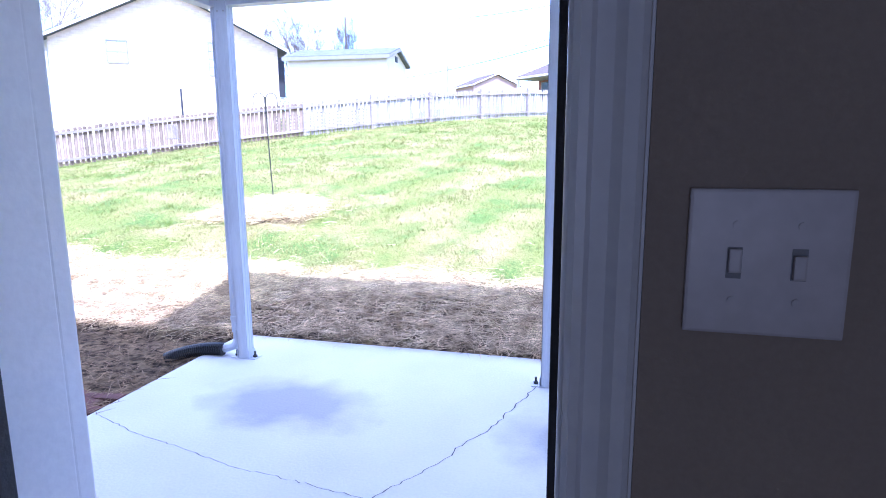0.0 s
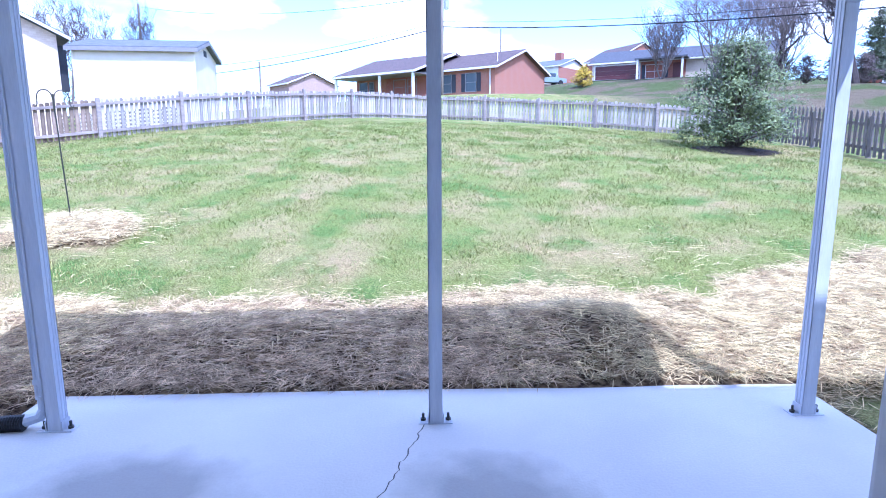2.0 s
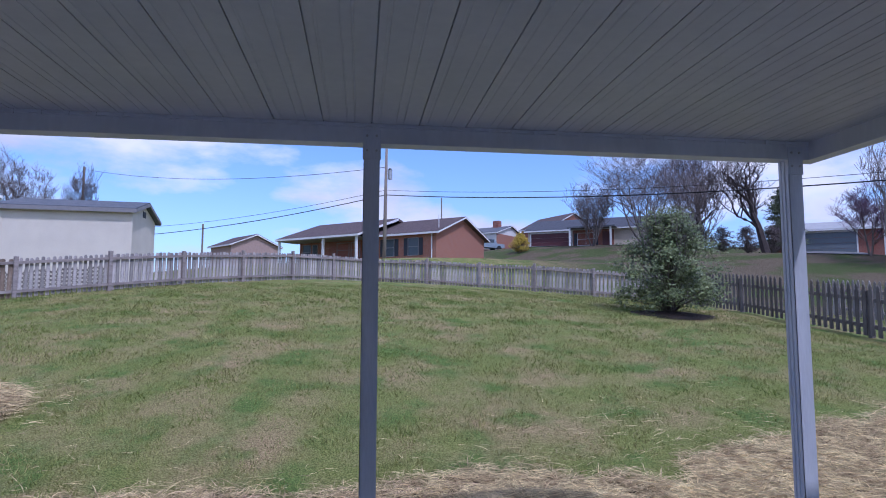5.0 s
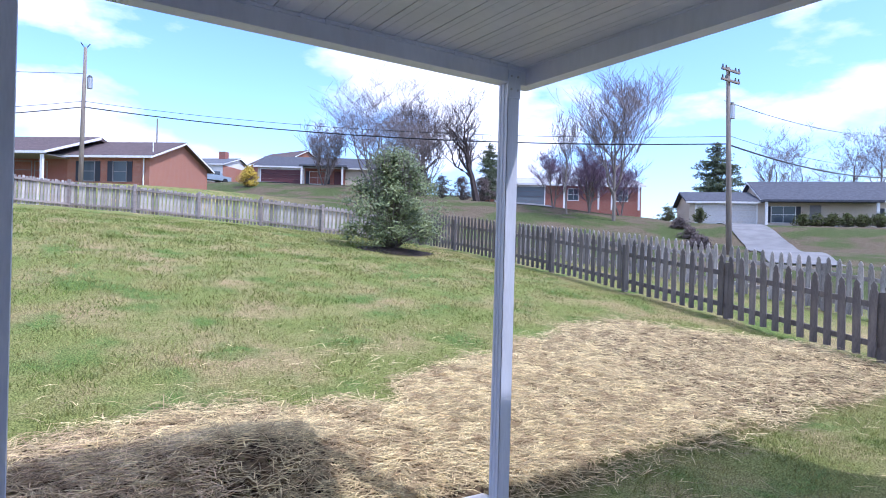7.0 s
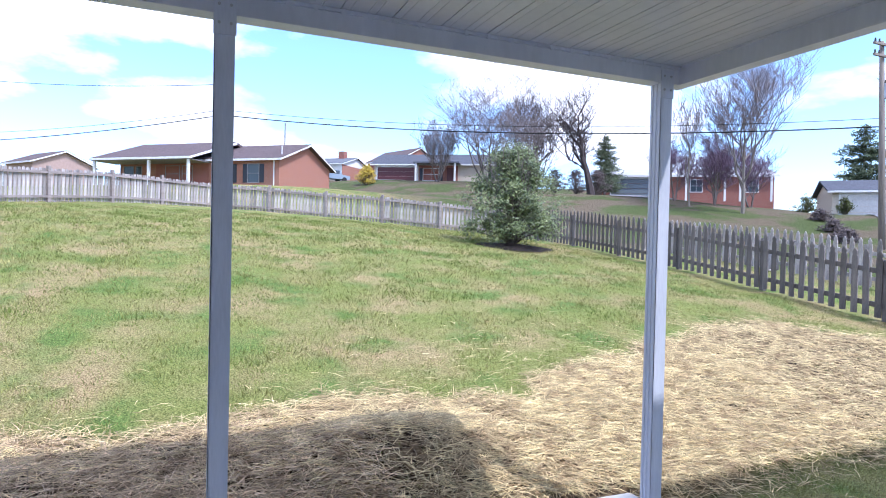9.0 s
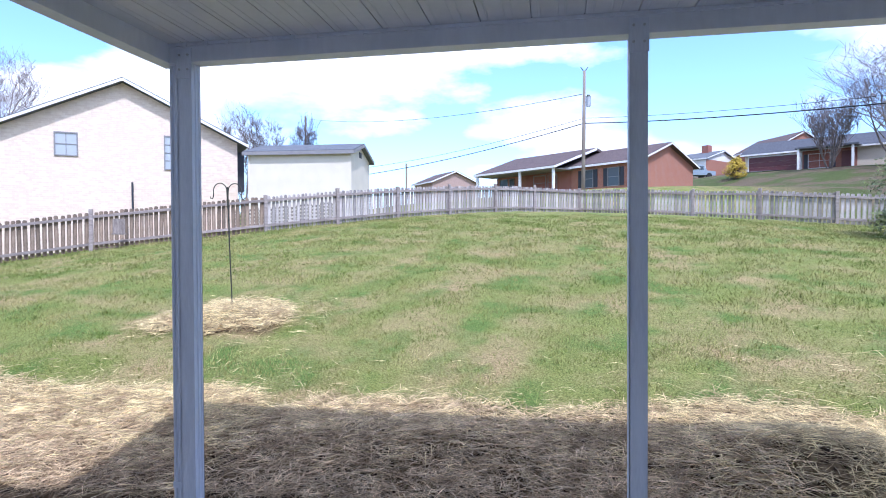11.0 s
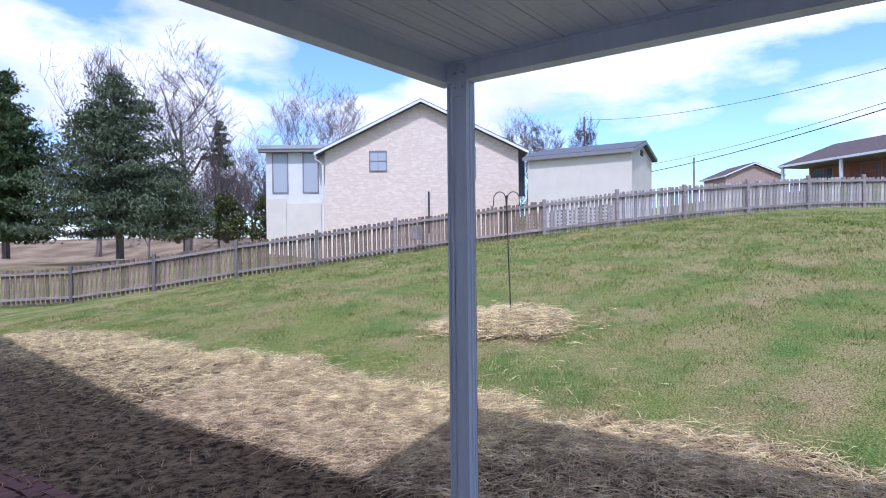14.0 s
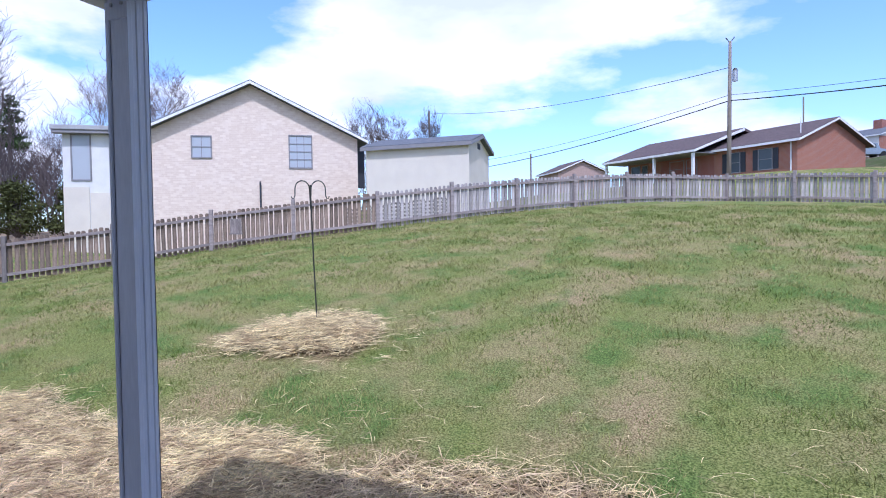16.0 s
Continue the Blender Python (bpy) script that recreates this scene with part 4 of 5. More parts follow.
def house(name, x, y, z, rz, L, D, eave, rise, wall_mat, roof_mat, label, ridge="x", over=0.4, low=1.5, fascia="white"):
    e = base(name, x, y, z, rz, label=label, category="house")
    bm = bmesh.new()
    if ridge == "x":
        ends = [[(xx, 0, -low), (xx, D, -low), (xx, D, eave), (xx, D / 2, eave + rise), (xx, 0, eave)] for xx in (0, L)]
    else:
        ends = [[(0, yy, -low), (L, yy, -low), (L, yy, eave), (L / 2, yy, eave + rise), (0, yy, eave)] for yy in (0, D)]
    a, b = [[bm.verts.new(c) for c in r] for r in ends]
    bm.faces.new(a)
    bm.faces.new(b[::-1])
    for i in range(5):
        j = (i + 1) % 5
        bm.faces.new((a[j], a[i], b[i], b[j]))
    bmesh.ops.recalc_face_normals(bm, faces=bm.faces)
    part("wall", bm, wall_mat, e)
    half = (D if ridge == "x" else L) / 2
    s = rise / half
    t = 0.16
    bm, boards = bmesh.new(), []
    for sg in (-1, 1):
        c = half
        o0, o1 = c + sg * (half + over), c
        z0, z1 = eave - over * s + 0.02, eave + rise + 0.02
        ln = (-over, (L if ridge == "x" else D) + over)
        pts = [(ln[0], o0, z0), (ln[1], o0, z0), (ln[1], o1, z1), (ln[0], o1, z1)]
        pts += [(p[0], p[1], p[2] + t) for p in pts]
        if ridge == "y":
            pts = [(q, p, r) for p, q, r in pts]
        v = [bm.verts.new(p) for p in pts]
        for f in ((3, 2, 1, 0), (4, 5, 6, 7), (0, 1, 5, 4), (1, 2, 6, 5), (2, 3, 7, 6), (3, 0, 4, 7)):
            bm.faces.new([v[i] for i in f])
        # fascia under the eave and bargeboards on the gables
        for q0, q1 in (((ln[0], o0), (ln[1], o0)),):
            b0 = (q0[0], q1[0], o0 - 0.03, o0 + 0.0, z0 - 0.03, z0 + t - 0.03) if sg < 0 else (q0[0], q1[0], o0, o0 + 0.03, z0 - 0.03, z0 + t - 0.03)
            if ridge == "y":
                b0 = (b0[2], b0[3], b0[0], b0[1], b0[4], b0[5])
            boards.append(box(bmesh.new(), *b0))
        for ge in (ln[0] - 0.03, ln[1] + 0.0):
            pts = [(ge, o0, z0 - 0.02), (ge + 0.03, o0, z0 - 0.02), (ge + 0.03, o1, z1 - 0.02), (ge, o1, z1 - 0.02)]
            pts += [(p[0], p[1], p[2] + t - 0.03) for p in pts]
            if ridge == "y":
                pts = [(q, p, r) for p, q, r in pts]
            fb = bmesh.new()
            boards.append(fb)
            v = [fb.verts.new(p) for p in pts]
            for f in ((3, 2, 1, 0), (4, 5, 6, 7), (0, 1, 5, 4), (1, 2, 6, 5), (2, 3, 7, 6), (3, 0, 4, 7)):
                fb.faces.new([v[i] for i in f])
    bmesh.ops.recalc_face_normals(bm, faces=bm.faces)
    part("roof", bm, roof_mat, e)
    for fb in boards:
        bmesh.ops.recalc_face_normals(fb, faces=fb.faces)
        part("fascia", fb, fascia, e, "white fascia board" if fascia == "white" else "dark fascia board")
    return e


def prism(e, name, prof, x0, x1, mat, label=""):
    """A bar of the profile prof (y, z) running from x0 to x1."""
    bm = bmesh.new()
    a, b = [[bm.verts.new((x, y, z)) for y, z in prof] for x in (x0, x1)]
    bm.faces.new(a)
    bm.faces.new(b[::-1])
    for i in range(len(prof)):
        j = (i + 1) % len(prof)
        bm.faces.new((a[j], a[i], b[i], b[j]))
    bmesh.ops.recalc_face_normals(bm, faces=bm.faces)
    part(name, bm, mat, e, label)


def garage_door(e, x0, x1, h, mat):
    part("garage_door", boxes(*[(x0, x1, -0.04, -0.001, h * i / 4 + 0.01, h * (i + 1) / 4 - 0.01) for i in range(4)], bevel=0.01), mat, e)
    part("garage_trim", boxes((x0 - 0.12, x0, -0.06, -0.001, 0, h), (x1, x1 + 0.12, -0.06, -0.001, 0, h), (x0 - 0.12, x1 + 0.12, -0.06, -0.001, h, h + 0.15)), "white", e)


def pale_house():
    e = house("house", -23.9, 18.5, 1.95, 36.6, 10.0, 12.0, 4.55, 2.45, "brick_pale", "roof_grey", "pale pink brick house with a gable roof and sunroom annex", ridge="y", over=0.45)
    window_parts(e, "f", 2.75, 3.58, 0.8, 0.95, mat="blind", frame="frame_dark", grid=(2, 2))
    window_parts(e, "f", 7.25, 3.15, 1.0, 1.5, mat="blind", frame="frame_dark", grid=(3, 4))
    a = -3.2
    part("annex_wall", boxes((a, -0.003, 0.5, 5, -1.5, 4.75)), "siding", e, "white and tan panelled annex")
    part("annex_eave", boxes((a - 0.3, -0.005, 0.1, 0.5, 4.6, 4.749)), "frame_dark", e, "dark annex eave")
    part("annex_roof", boxes((a - 0.35, -0.004, 0.05, 5.3, 4.75, 4.95), bevel=0.02), "roof_pale", e)
    for x in (a + 0.75, a + 2.35):
        window_parts(e, "f", x, 2.55, 0.72, 2.0, mat="blind", frame="frame_dark", grid=(1, 1))
        [c for c in e.children if c.name.startswith("window")][-1].matrix_basis = pose(x, 0.5, 2.55)
    part("annex_door", boxes((a + 1.1, a + 2.9, 0.44, 0.499, 0.1, 1.95), bevel=0.01), "stucco", e)
    part("annex_band", boxes((a, -0.004, 0.46, 0.499, -1.4, 0.08), (a, a + 1.05, 0.46, 0.499, 0.08, 2.2), (a + 2.95, -0.004, 0.46, 0.499, 0.08, 2.2)), "stucco", e)
    part("gutter_pipe", tube(bmesh.new(), [(-0.42, -0.4, 4.35), (-0.42, -0.35, 4.15), (-0.1, -0.06, 3.9), (-0.1, -0.06, -0.5)], 0.045, 6), "white", e)
    part("vent_pipe", tube(bmesh.new(), [(5.35, -0.09, 0.3), (5.35, -0.09, 2.45)], 0.045, 6), "shutter", e, "dark vent pipe")
    part("side_door", boxes((9.95, 10.4, 0.6, 0.7, 2.2, 4.2)), "shutter", e)
    return e


pale_house()


def shed():
    e = house("shed", -13.72, 21.6, 2.45, 4.7, 4.6, 3.7, 3.05, 0.5, "stucco", "roof_grey", "tan panelled shed with a grey shingled gable roof", over=0.2, fascia="frame_dark")
    for x in (0.0, 4.6):
        part("corner_trim", boxes((x - 0.03, x + 0.05, -0.03, 0.05, -1, 3.1)), "stucco", e)
    part("gable_vent", boxes((4.601, 4.63, 1.6, 2.0, 3.05, 3.3)), "shutter", e)


shed()


def ranch():
    e = house("house", -5.6, 52.8, 5.0, -39.5, 14.8, 8.0, 2.55, 1.5, "brick_red", "roof_brown", "red brick ranch house with a brown roof and white-posted porch", over=0.4)
    # flat panel of darker brick: the porch roof's shade put into colour
    part("porch_shade", boxes((3.6, 8.6, -0.02, -0.001, 0, 2.4)), "brick_dark", e, "porch wall panel darkened for the porch roof's shade")
    prism(e, "porch_roof", ((-2.5, 2.36), (-2.5, 2.52), (3.0, 4.42), (4.9, 3.9), (4.9, 3.7), (3.0, 4.2)), -0.5, 8.9, "roof_brown")
    prism(e, "fascia", ((-2.54, 2.34), (-2.54, 2.5), (3.0, 4.40), (3.0, 4.2)), 8.9, 8.96, "white", "white rake board")
    part("fascia", boxes((-0.5, 8.9, -2.56, -2.501, 2.34, 2.5)), "white", e, "white fascia board")
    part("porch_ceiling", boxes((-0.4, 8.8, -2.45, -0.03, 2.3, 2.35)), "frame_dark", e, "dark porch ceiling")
    for x in (-0.2, 5.0, 8.6):
        part("porch_column", boxes((x - 0.09, x + 0.09, -2.4, -2.22, -0.5, 2.3), bevel=0.01), "white", e)
    for x, w in ((0.9, 0.9), (1.9, 0.5), (5.2, 1.3), (6.6, 0.9)):
        window_parts(e, "f", x, 0.9, w, 1.2, grid=(1, 2), frame="frame_dark")
    for x in (10.2, 12.6):
        window_parts(e, "f", x, 0.8, 0.95, 1.35, shutters=True, grid=(1, 2), frame="frame_dark")
    part("downspout", tube(bmesh.new(), [(14.4, -0.07, -0.5), (14.4, -0.07, 2.4)], 0.05, 6), "white", e)
    part("meter", boxes((14.501, 14.7, 0.5, 0.85, 0.1, 1.0), bevel=0.02), "white", e, "white electric meter box")
    part("conduit", tube(bmesh.new(), [(14.6, 0.68, 0.9), (14.6, 0.68, 4.0)], 0.035, 6), "white", e)
    part("mast", tube(bmesh.new(), [(12.6, 4.3, 3.6), (12.6, 4.3, 6.1)], 0.05, 6), "wood_pole", e)


ranch()


def blue_roof_house():
    e = house("house", 20.14, 67.5, 8.2, -32.3, 19, 8.5, 2.5, 1.6, "tan", "roof_slate", "tan ranch house with a grey roof and maroon garage door", over=0.4)
    garage_door(e, 0.4, 5.3, 2.15, "door_maroon")
    # porch shade painted as a dark brick panel over the tan wall
    part("porch_shade", boxes((5.5, 10.2, -0.03, -0.001, 0, 2.4)), "brick_dark", e, "dark brick porch wall with porch shade in its colour")
    window_parts(e, "f", 7.0, 0.6, 1.9, 1.4, shutters=True, mat="blind")
    part("front_door", boxes((8.9, 9.8, -0.06, -0.031, 0.05, 2.1)), "door_maroon", e)
    for x in (5.5, 10.1):
        part("porch_column", boxes((x - 0.1, x + 0.1, -1.9, -1.7, -0.2, 2.45), bevel=0.01), "white", e)
    part("porch_roof", boxes((5.2, 10.6, -2.0, -0.41, 2.42, 2.6), bevel=0.02), "roof_grey", e)
    window_parts(e, "f", 15.5, 0.7, 1.2, 1.2)
    e = house("house", 27.0, 78.0, 10.5, 20, 7, 8, 2.6, 1.8, "brick_red", "roof_brown", "red brick house with a brown gable roof", ridge="y", over=0.3)


blue_roof_house()


def far_houses():
    e = house("house", 15.4, 87.5, 9.9, -42, 6.0, 9, 2.6, 1.3, "siding", "roof_grey", "pale siding house with a grey roof and brick gable", over=0.3)
    part("brick_gable", boxes((6.001, 6.03, 0, 9, -1, 2.5)), "brick_red", e)
    part("chimney", boxes((3.2, 4.2, 3.9, 4.9, 2.5, 5.0), bevel=0.02), "brick_dark", e)
    house("house", -13.64, 62.3, 5.2, 36.8, 5.6, 5, 2.9, 1.15, "brown_brick", "roof_brown", "small brown brick house with a low gable roof", ridge="y", over=0.3)
    e = house("house", 39.45, 48.93, 6.5, -36, 16.5, 8, 2.3, 1.0, "brick_dark", "roof_pale", "dark brick house with a grey garage door behind bare trees", over=0.4)
    garage_door(e, 1.0, 6.2, 2.05, "door_grey")
    for x in (8.2, 11.8, 13.2, 16.0):
        part("porch_column", boxes((x - 0.09, x + 0.09, -1.0, -0.82, -0.3, 2.3), bevel=0.01), "white", e)
    for x in (9.3, 14.5):
        window_parts(e, "f", x, 0.7, 1.1, 1.2)
    e = house("house", 53.38, 26.27, 4.25, -46, 19.7, 9, 2.5, 1.95, "tan", "roof_slate", "tan brick ranch house with a pale garage and slate grey roof", over=0.4)
    prism(e, "garage_wall", ((0.0, -1.5), (0.0, 2.25), (3.6, 3.3), (7.2, 2.25), (7.2, -1.5)), -6.3, -0.003, "tan", "tan brick garage wing")
    prism(e, "garage_roof", ((-0.45, 2.2), (-0.45, 2.34), (3.6, 3.52), (7.6, 2.34), (7.6, 2.2), (3.6, 3.38)), -6.7, -0.41, "roof_slate")
    part("garage_fascia", boxes((-6.7, -0.41, -0.49, -0.451, 2.14, 2.3)), "white", e, "white fascia board")
    garage_door(e, -5.7, -0.7, 2.05, "door_pale")
    window_parts(e, "f", 1.5, 0.5, 1.9, 1.4, shutters=True)
    part("front_door", boxes((3.6, 4.5, -0.05, -0.001, 0.0, 2.05), bevel=0.01), "frame_dark", e, "dull front door")
    for x in (10.0, 13.2, 16.7):
        window_parts(e, "f", x, 0.7, 1.1, 1.1, shutters=True)
    for x in (-0.25, 8.3):
        part("porch_column", boxes((x - 0.1, x + 0.1, -1.5, -1.3, -0.3, 2.22), bevel=0.01), "white", e)
    part("porch_roof", boxes((-0.5, 8.7, -1.65, -0.45, 2.22, 2.42), bevel=0.02), "roof_slate", e)


far_houses()


def drape(name, pts, mat, label, width, category="road"):
    """A strip of paving that follows the ground along a line."""
    line = []
    for (x0, y0), (x1, y1) in zip(pts, pts[1:]):
        k = max(2, int(math.hypot(x1 - x0, y1 - y0) / 1.0))
        line += [(x0 + (x1 - x0) * i / k, y0 + (y1 - y0) * i / k) for i in range(k)]
    line.append(pts[-1])
    verts, faces = [], []
    for i, (x, y) in enumerate(line):
        a, b = line[max(i - 1, 0)], line[min(i + 1, len(line) - 1)]
        d = Vector((b[0] - a[0], b[1] - a[1])).normalized()
        for s in (-1, -0.5, 0, 0.5, 1):
            px, py = x - d.y * s * width / 2, y + d.x * s * width / 2
            verts.append((px, py, height(px, py) + 0.07))
    for i in range(len(line) - 1):
        faces += [(i * 5 + k, i * 5 + k + 1, i * 5 + k + 6, i * 5 + k + 5) for k in range(4)]
    tagged(raw_object(name, verts, faces, mat), label, category, kind="structure")


drape("driveway", ((51.6, 28.6), (46.6, 24.4), (40.0, 18.6), (33.0, 13.9), (27.5, 10.2)), "drive", "pale concrete driveway running down from the tan house", 2.9, "driveway")
drape("driveway", ((41.0, 45.5), (36.0, 38.5)), "drive", "pale concrete driveway of the dark brick house", 5.5, "driveway")
drape("driveway", ((20.8, 63.6), (18.4, 59.0)), "drive", "pale concrete driveway of the tan ranch house", 4.5, "driveway")

# ---- planting ----
e = shrub("holly_bush", 7.95, 11.6, 2.65, 1.5, "dense green holly bush in a bed of dark mulch", 4, "holly", 20000, 0.045, stems=True, squash=0.9, lift=0.1)
limbs = [([Vector((p.x * 0.6, p.y * 0.6, p.z)) for p in pts], [q * 0.45 for q in rr], lv) for pts, rr, lv in branches(401, 3.3, spread=0.6, levels=3, kids=3, radius=0.026, up=0.7, start=0.4, stems=6)]
raw_object("bare_twigs", *limb_mesh(limbs, lambda l: True, 4), "twig_pale", e, "bare pale twigs above the leaves")
bm = bmesh.new()
ring = [bm.verts.new((7.95 + math.cos(k * math.tau / 40) * (1.1 + 0.08 * math.sin(k * 2.3)), 11.4 + math.sin(k * math.tau / 40) * (0.85 + 0.08 * math.cos(k * 3.1)), 0)) for k in range(40)]
for v in ring:
    v.co.z = surface(v.co.x, v.co.y) + 0.015
mid = bm.verts.new((7.95, 11.4, surface(7.95, 11.4) + 0.12))
for i in range(40):
    bm.faces.new((ring[i], ring[(i + 1) % 40], mid))
tagged(mesh_object("mulch_bed", bm, "mulch"), "round bed of dark brown mulch under the holly bush", "mulch", kind="structure")

conifer("spruce_tree", -29.4, 10.7, 8.7, 3.85, "tall dense blue-green spruce tree beyond the fence", 21, "spruce", 30, 42000, z=1.2, ragged=0.26, skirt=0.15, leaf=0.10)
conifer("pine_tree", -37.2, 8.6, 9.8, 2.9, "broad dark green pine tree beyond the fence", 22, "pine", 30, 26000, ragged=0.4, skirt=0.1, z=1.2, leaf=0.13)
conifer("pine_tree", -45.4, 26.3, 10.0, 1.1, "slender pine tree with a bare lower trunk", 23, "pine", 9, 2600, skirt=0.62, ragged=0.6, z=2.2, leaf=0.13)
conifer("cedar_tree", 69.5, 41.3, 11.0, 4.6, "dark green cedar tree behind the tan house", 24, "spruce", 26, 14000, ragged=0.3, leaf=0.22, z=4.8)
LONE = dict(levels=5, kids=4, spread=1.0, up=0.35, start=0.3, jitter=0.38)
bare_tree("bare_tree", -43.7, 22.5, 17.4, 11.5, "large leafless spreading tree beyond the spruce", 31, radius=0.3, **LONE)
bare_tree("bare_tree", -49.3, 18.4, 17.0, 9.5, "leafless tree with upright twigs behind the spruce", 32, radius=0.22, **LONE)
bare_tree("bare_tree", -44.3, 33.4, 16.6, 6.8, "leafless tree behind the pale brick house", 33, radius=0.18, twig="twig_pale", **LONE)
bare_tree("bare_tree", -41.5, 35.4, 16.6, 6.8, "leafless tree behind the pale brick house", 34, radius=0.16, twig="twig_pale", **LONE)
bare_tree("bare_tree", -46.0, 27.5, 10.5, 4.0, "leafless sapling beside the pale brick house", 39, radius=0.1, twig="twig", **LONE)
for i, (x, y, top, w) in enumerate(((-36.5, 58.0, 15.4, 5.0), (-34.6, 59.2, 16.3, 5.5), (-33.0, 60.5, 16.6, 5.5), (-30.0, 62.7, 16.0, 5.0), (-28.4, 63.5, 15.0, 4.0))):
    bare_tree("bare_tree", x, y, top, w, "leafless tree beyond the shed", 35 + i, radius=0.14, **LONE)
for i, (x, y) in enumerate(((-37.8, 21.9), (-39.5, 19.3), (-36.2, 24.3))):
    shrub("scrub_thicket", x, y, 3.2, 1.9, "olive green scrub thicket at the edge of the wood", 50 + i, "scrub", 4200, 0.10, z=1.9)
for i in range(7):
    bare_tree("bare_tree", -41 + i * 1.2, 18 + i * 1.9, 7 + (i % 3) * 1.2, 2.4, "thin leafless sapling at the edge of the wood", 60 + i, levels=3, kids=5, spread=0.6, radius=0.07, up=0.6)


def woods():
    """The leafless wood on the far side, as one mass."""
    rnd = random.Random(8)
    kinds = [branches(200 + k, 11, spread=0.7, levels=3, kids=5, radius=0.12, up=0.5) for k in range(5)]
    meshes = [limb_mesh(k, lambda l: True, 3) for k in kinds]
    verts, faces = [], []
    for k in range(150):
        t = rnd.random()
        x, y = -95 + 50 * t + rnd.uniform(-12, 12), -5 + 85 * t + rnd.uniform(-14, 14)
        if math.hypot(x + 29, y - 10) < 22 or math.hypot(x + 20, y - 22) < 20:
            continue
        v, f = meshes[k % 5]
        c, s_, g = math.cos(k * 2.4), math.sin(k * 2.4), rnd.uniform(0.6, 1.15)
        z, o = height(x, y) - 0.3, len(verts)
        verts += [(x + (a * c - b * s_) * g, y + (a * s_ + b * c) * g, z + d * g) for a, b, d in v]
        faces += [tuple(q + o for q in ff) for ff in f]
    tagged(raw_object("distant_woods", verts, faces, "twig"), "brown leafless wood on the far slope", "woods", kind="stuff")


woods()
# on the right-hand side
BUSHY = dict(levels=4, kids=4, spread=0.75, up=0.65, start=0.15, stems=6)
bare_tree("bare_tree", 27.2, 51.0, 18.2, 11.5, "broad leafless multi-stemmed tree behind the holly bush", 70, radius=0.10, twig="twig_pale", **BUSHY)
bare_tree("bare_tree", 22.8, 53.6, 14.2, 5.0, "leafless multi-stemmed tree behind the holly bush", 71, radius=0.07, twig="twig_pale", **BUSHY)
bare_tree("bare_tree", 30.0, 47.0, 16.0, 8.0, "leafless multi-stemmed tree behind the holly bush", 76, radius=0.07, twig="twig_pale", **BUSHY)
OAK = dict(levels=4, kids=5, spread=0.9, up=0.45, start=0.3, jitter=0.55)
bare_tree("oak_tree", 31.7, 50.4, 17.4, 8.0, "gnarled leafless oak with heavy dark limbs", 72, mat="bark_dark", twig="bark_dark", radius=0.34, **OAK)
bare_tree("oak_tree", 34.5, 43.9, 17.0, 8.5, "gnarled leafless oak with heavy dark limbs", 77, mat="bark_dark", twig="bark_dark", radius=0.38, **OAK)
bare_tree("bare_tree", 37.7, 29.8, 15.9, 9.0, "leafless tree with a pale trunk and upright branches", 74, mat="wood_pole", twig="twig_pale", levels=4, kids=6, spread=0.75, up=0.75, radius=0.17, stems=1, start=0.25)
bare_tree("bare_tree", 36.0, 33.3, 13.9, 3.6, "slim leafless tree on the slope", 75, mat="wood_pole", twig="twig_pale", levels=4, kids=4, spread=0.5, up=0.8, radius=0.09)
for i, (x, y) in enumerate(((39.1, 33.8), (37.8, 36.8), (42.1, 32.9), (41.0, 35.5))):
    bare_tree("redbud_tree", x, y, 10.9 - 0.3 * i, 5.2, "redbud tree with purple blossom on bare twigs", 80 + i, twig="redbud", levels=4, kids=5, spread=0.9, radius=0.09, up=0.4, stems=2)
for i, (x, y) in enumerate(((83.8, 38.0), (88.8, 34.7), (92.6, 32.2), (79.0, 39.5), (96, 27), (99, 20), (100, 12))):
    bare_tree("bare_tree", x, y, 18.6 + (i % 3) * 0.8, 9, "leafless tree behind the tan house", 90 + i, radius=0.2, twig="twig_pale", **LONE)
shrub("forsythia_bush", 15.9, 55.5, 1.9, 1.1, "round forsythia bush in yellow bloom", 5, "yellow", 1800, 0.10)
conifer("cedar_tree", 37.9, 46.4, 6.2, 1.9, "dark green cedar behind the bare oaks", 26, "spruce", 20, 7000, ragged=0.35, leaf=0.16)
for i, (x, y) in enumerate(((34.4, 46.3), (32.8, 47.6), (36.0, 45.0), (31.5, 49.0))):
    shrub("brush_thicket", x, y, 2.3, 1.5, "tangled brown brush below the bare oaks", 100 + i, "twig", 1500, 0.10)
for i in range(7):
    shrub("hedge_shrub", 52.6 + 0.25 * i, 22.6 - 1.0 * i, 1.0, 0.95, "clipped dark green hedge shrub under the windows", 120 + i, "scrub", 700, 0.10)
bm = bmesh.new()
tl = [(27.3 + 1.55 * k / 8, 24.6 - 5.8 * k / 8) for k in range(9)]
tube(bm, [(x, y, height(x, y) + 0.12) for x, y in tl], 0.12, 5)
tagged(mesh_object("timber_edging", bm, "wood_dark"), "dark timber edging across the grassy slope", "edging", kind="structure")
for i, (x, y) in enumerate(((40.4, 25.6), (38.2, 23.2), (36.1, 21.2), (34.0, 19.6))):
    shrub("grey_shrub", x, y, 0.75, 0.8, "dull grey-brown dormant shrub on the slope", 140 + i, "twig", 900, 0.09)
for x, y, r in ((46.4, 31.2, 1.0), (45.2, 27.2, 0.7), (60.0, 22.0, 1.0), (62.5, 20.5, 1.0), (58.0, 23.4, 0.9), (37.5, 47.4, 1.0)):
    shrub("round_shrub", x, y, 1.3, r, "low rounded dark green shrub", int(x * 3), "scrub", 900, 0.09)


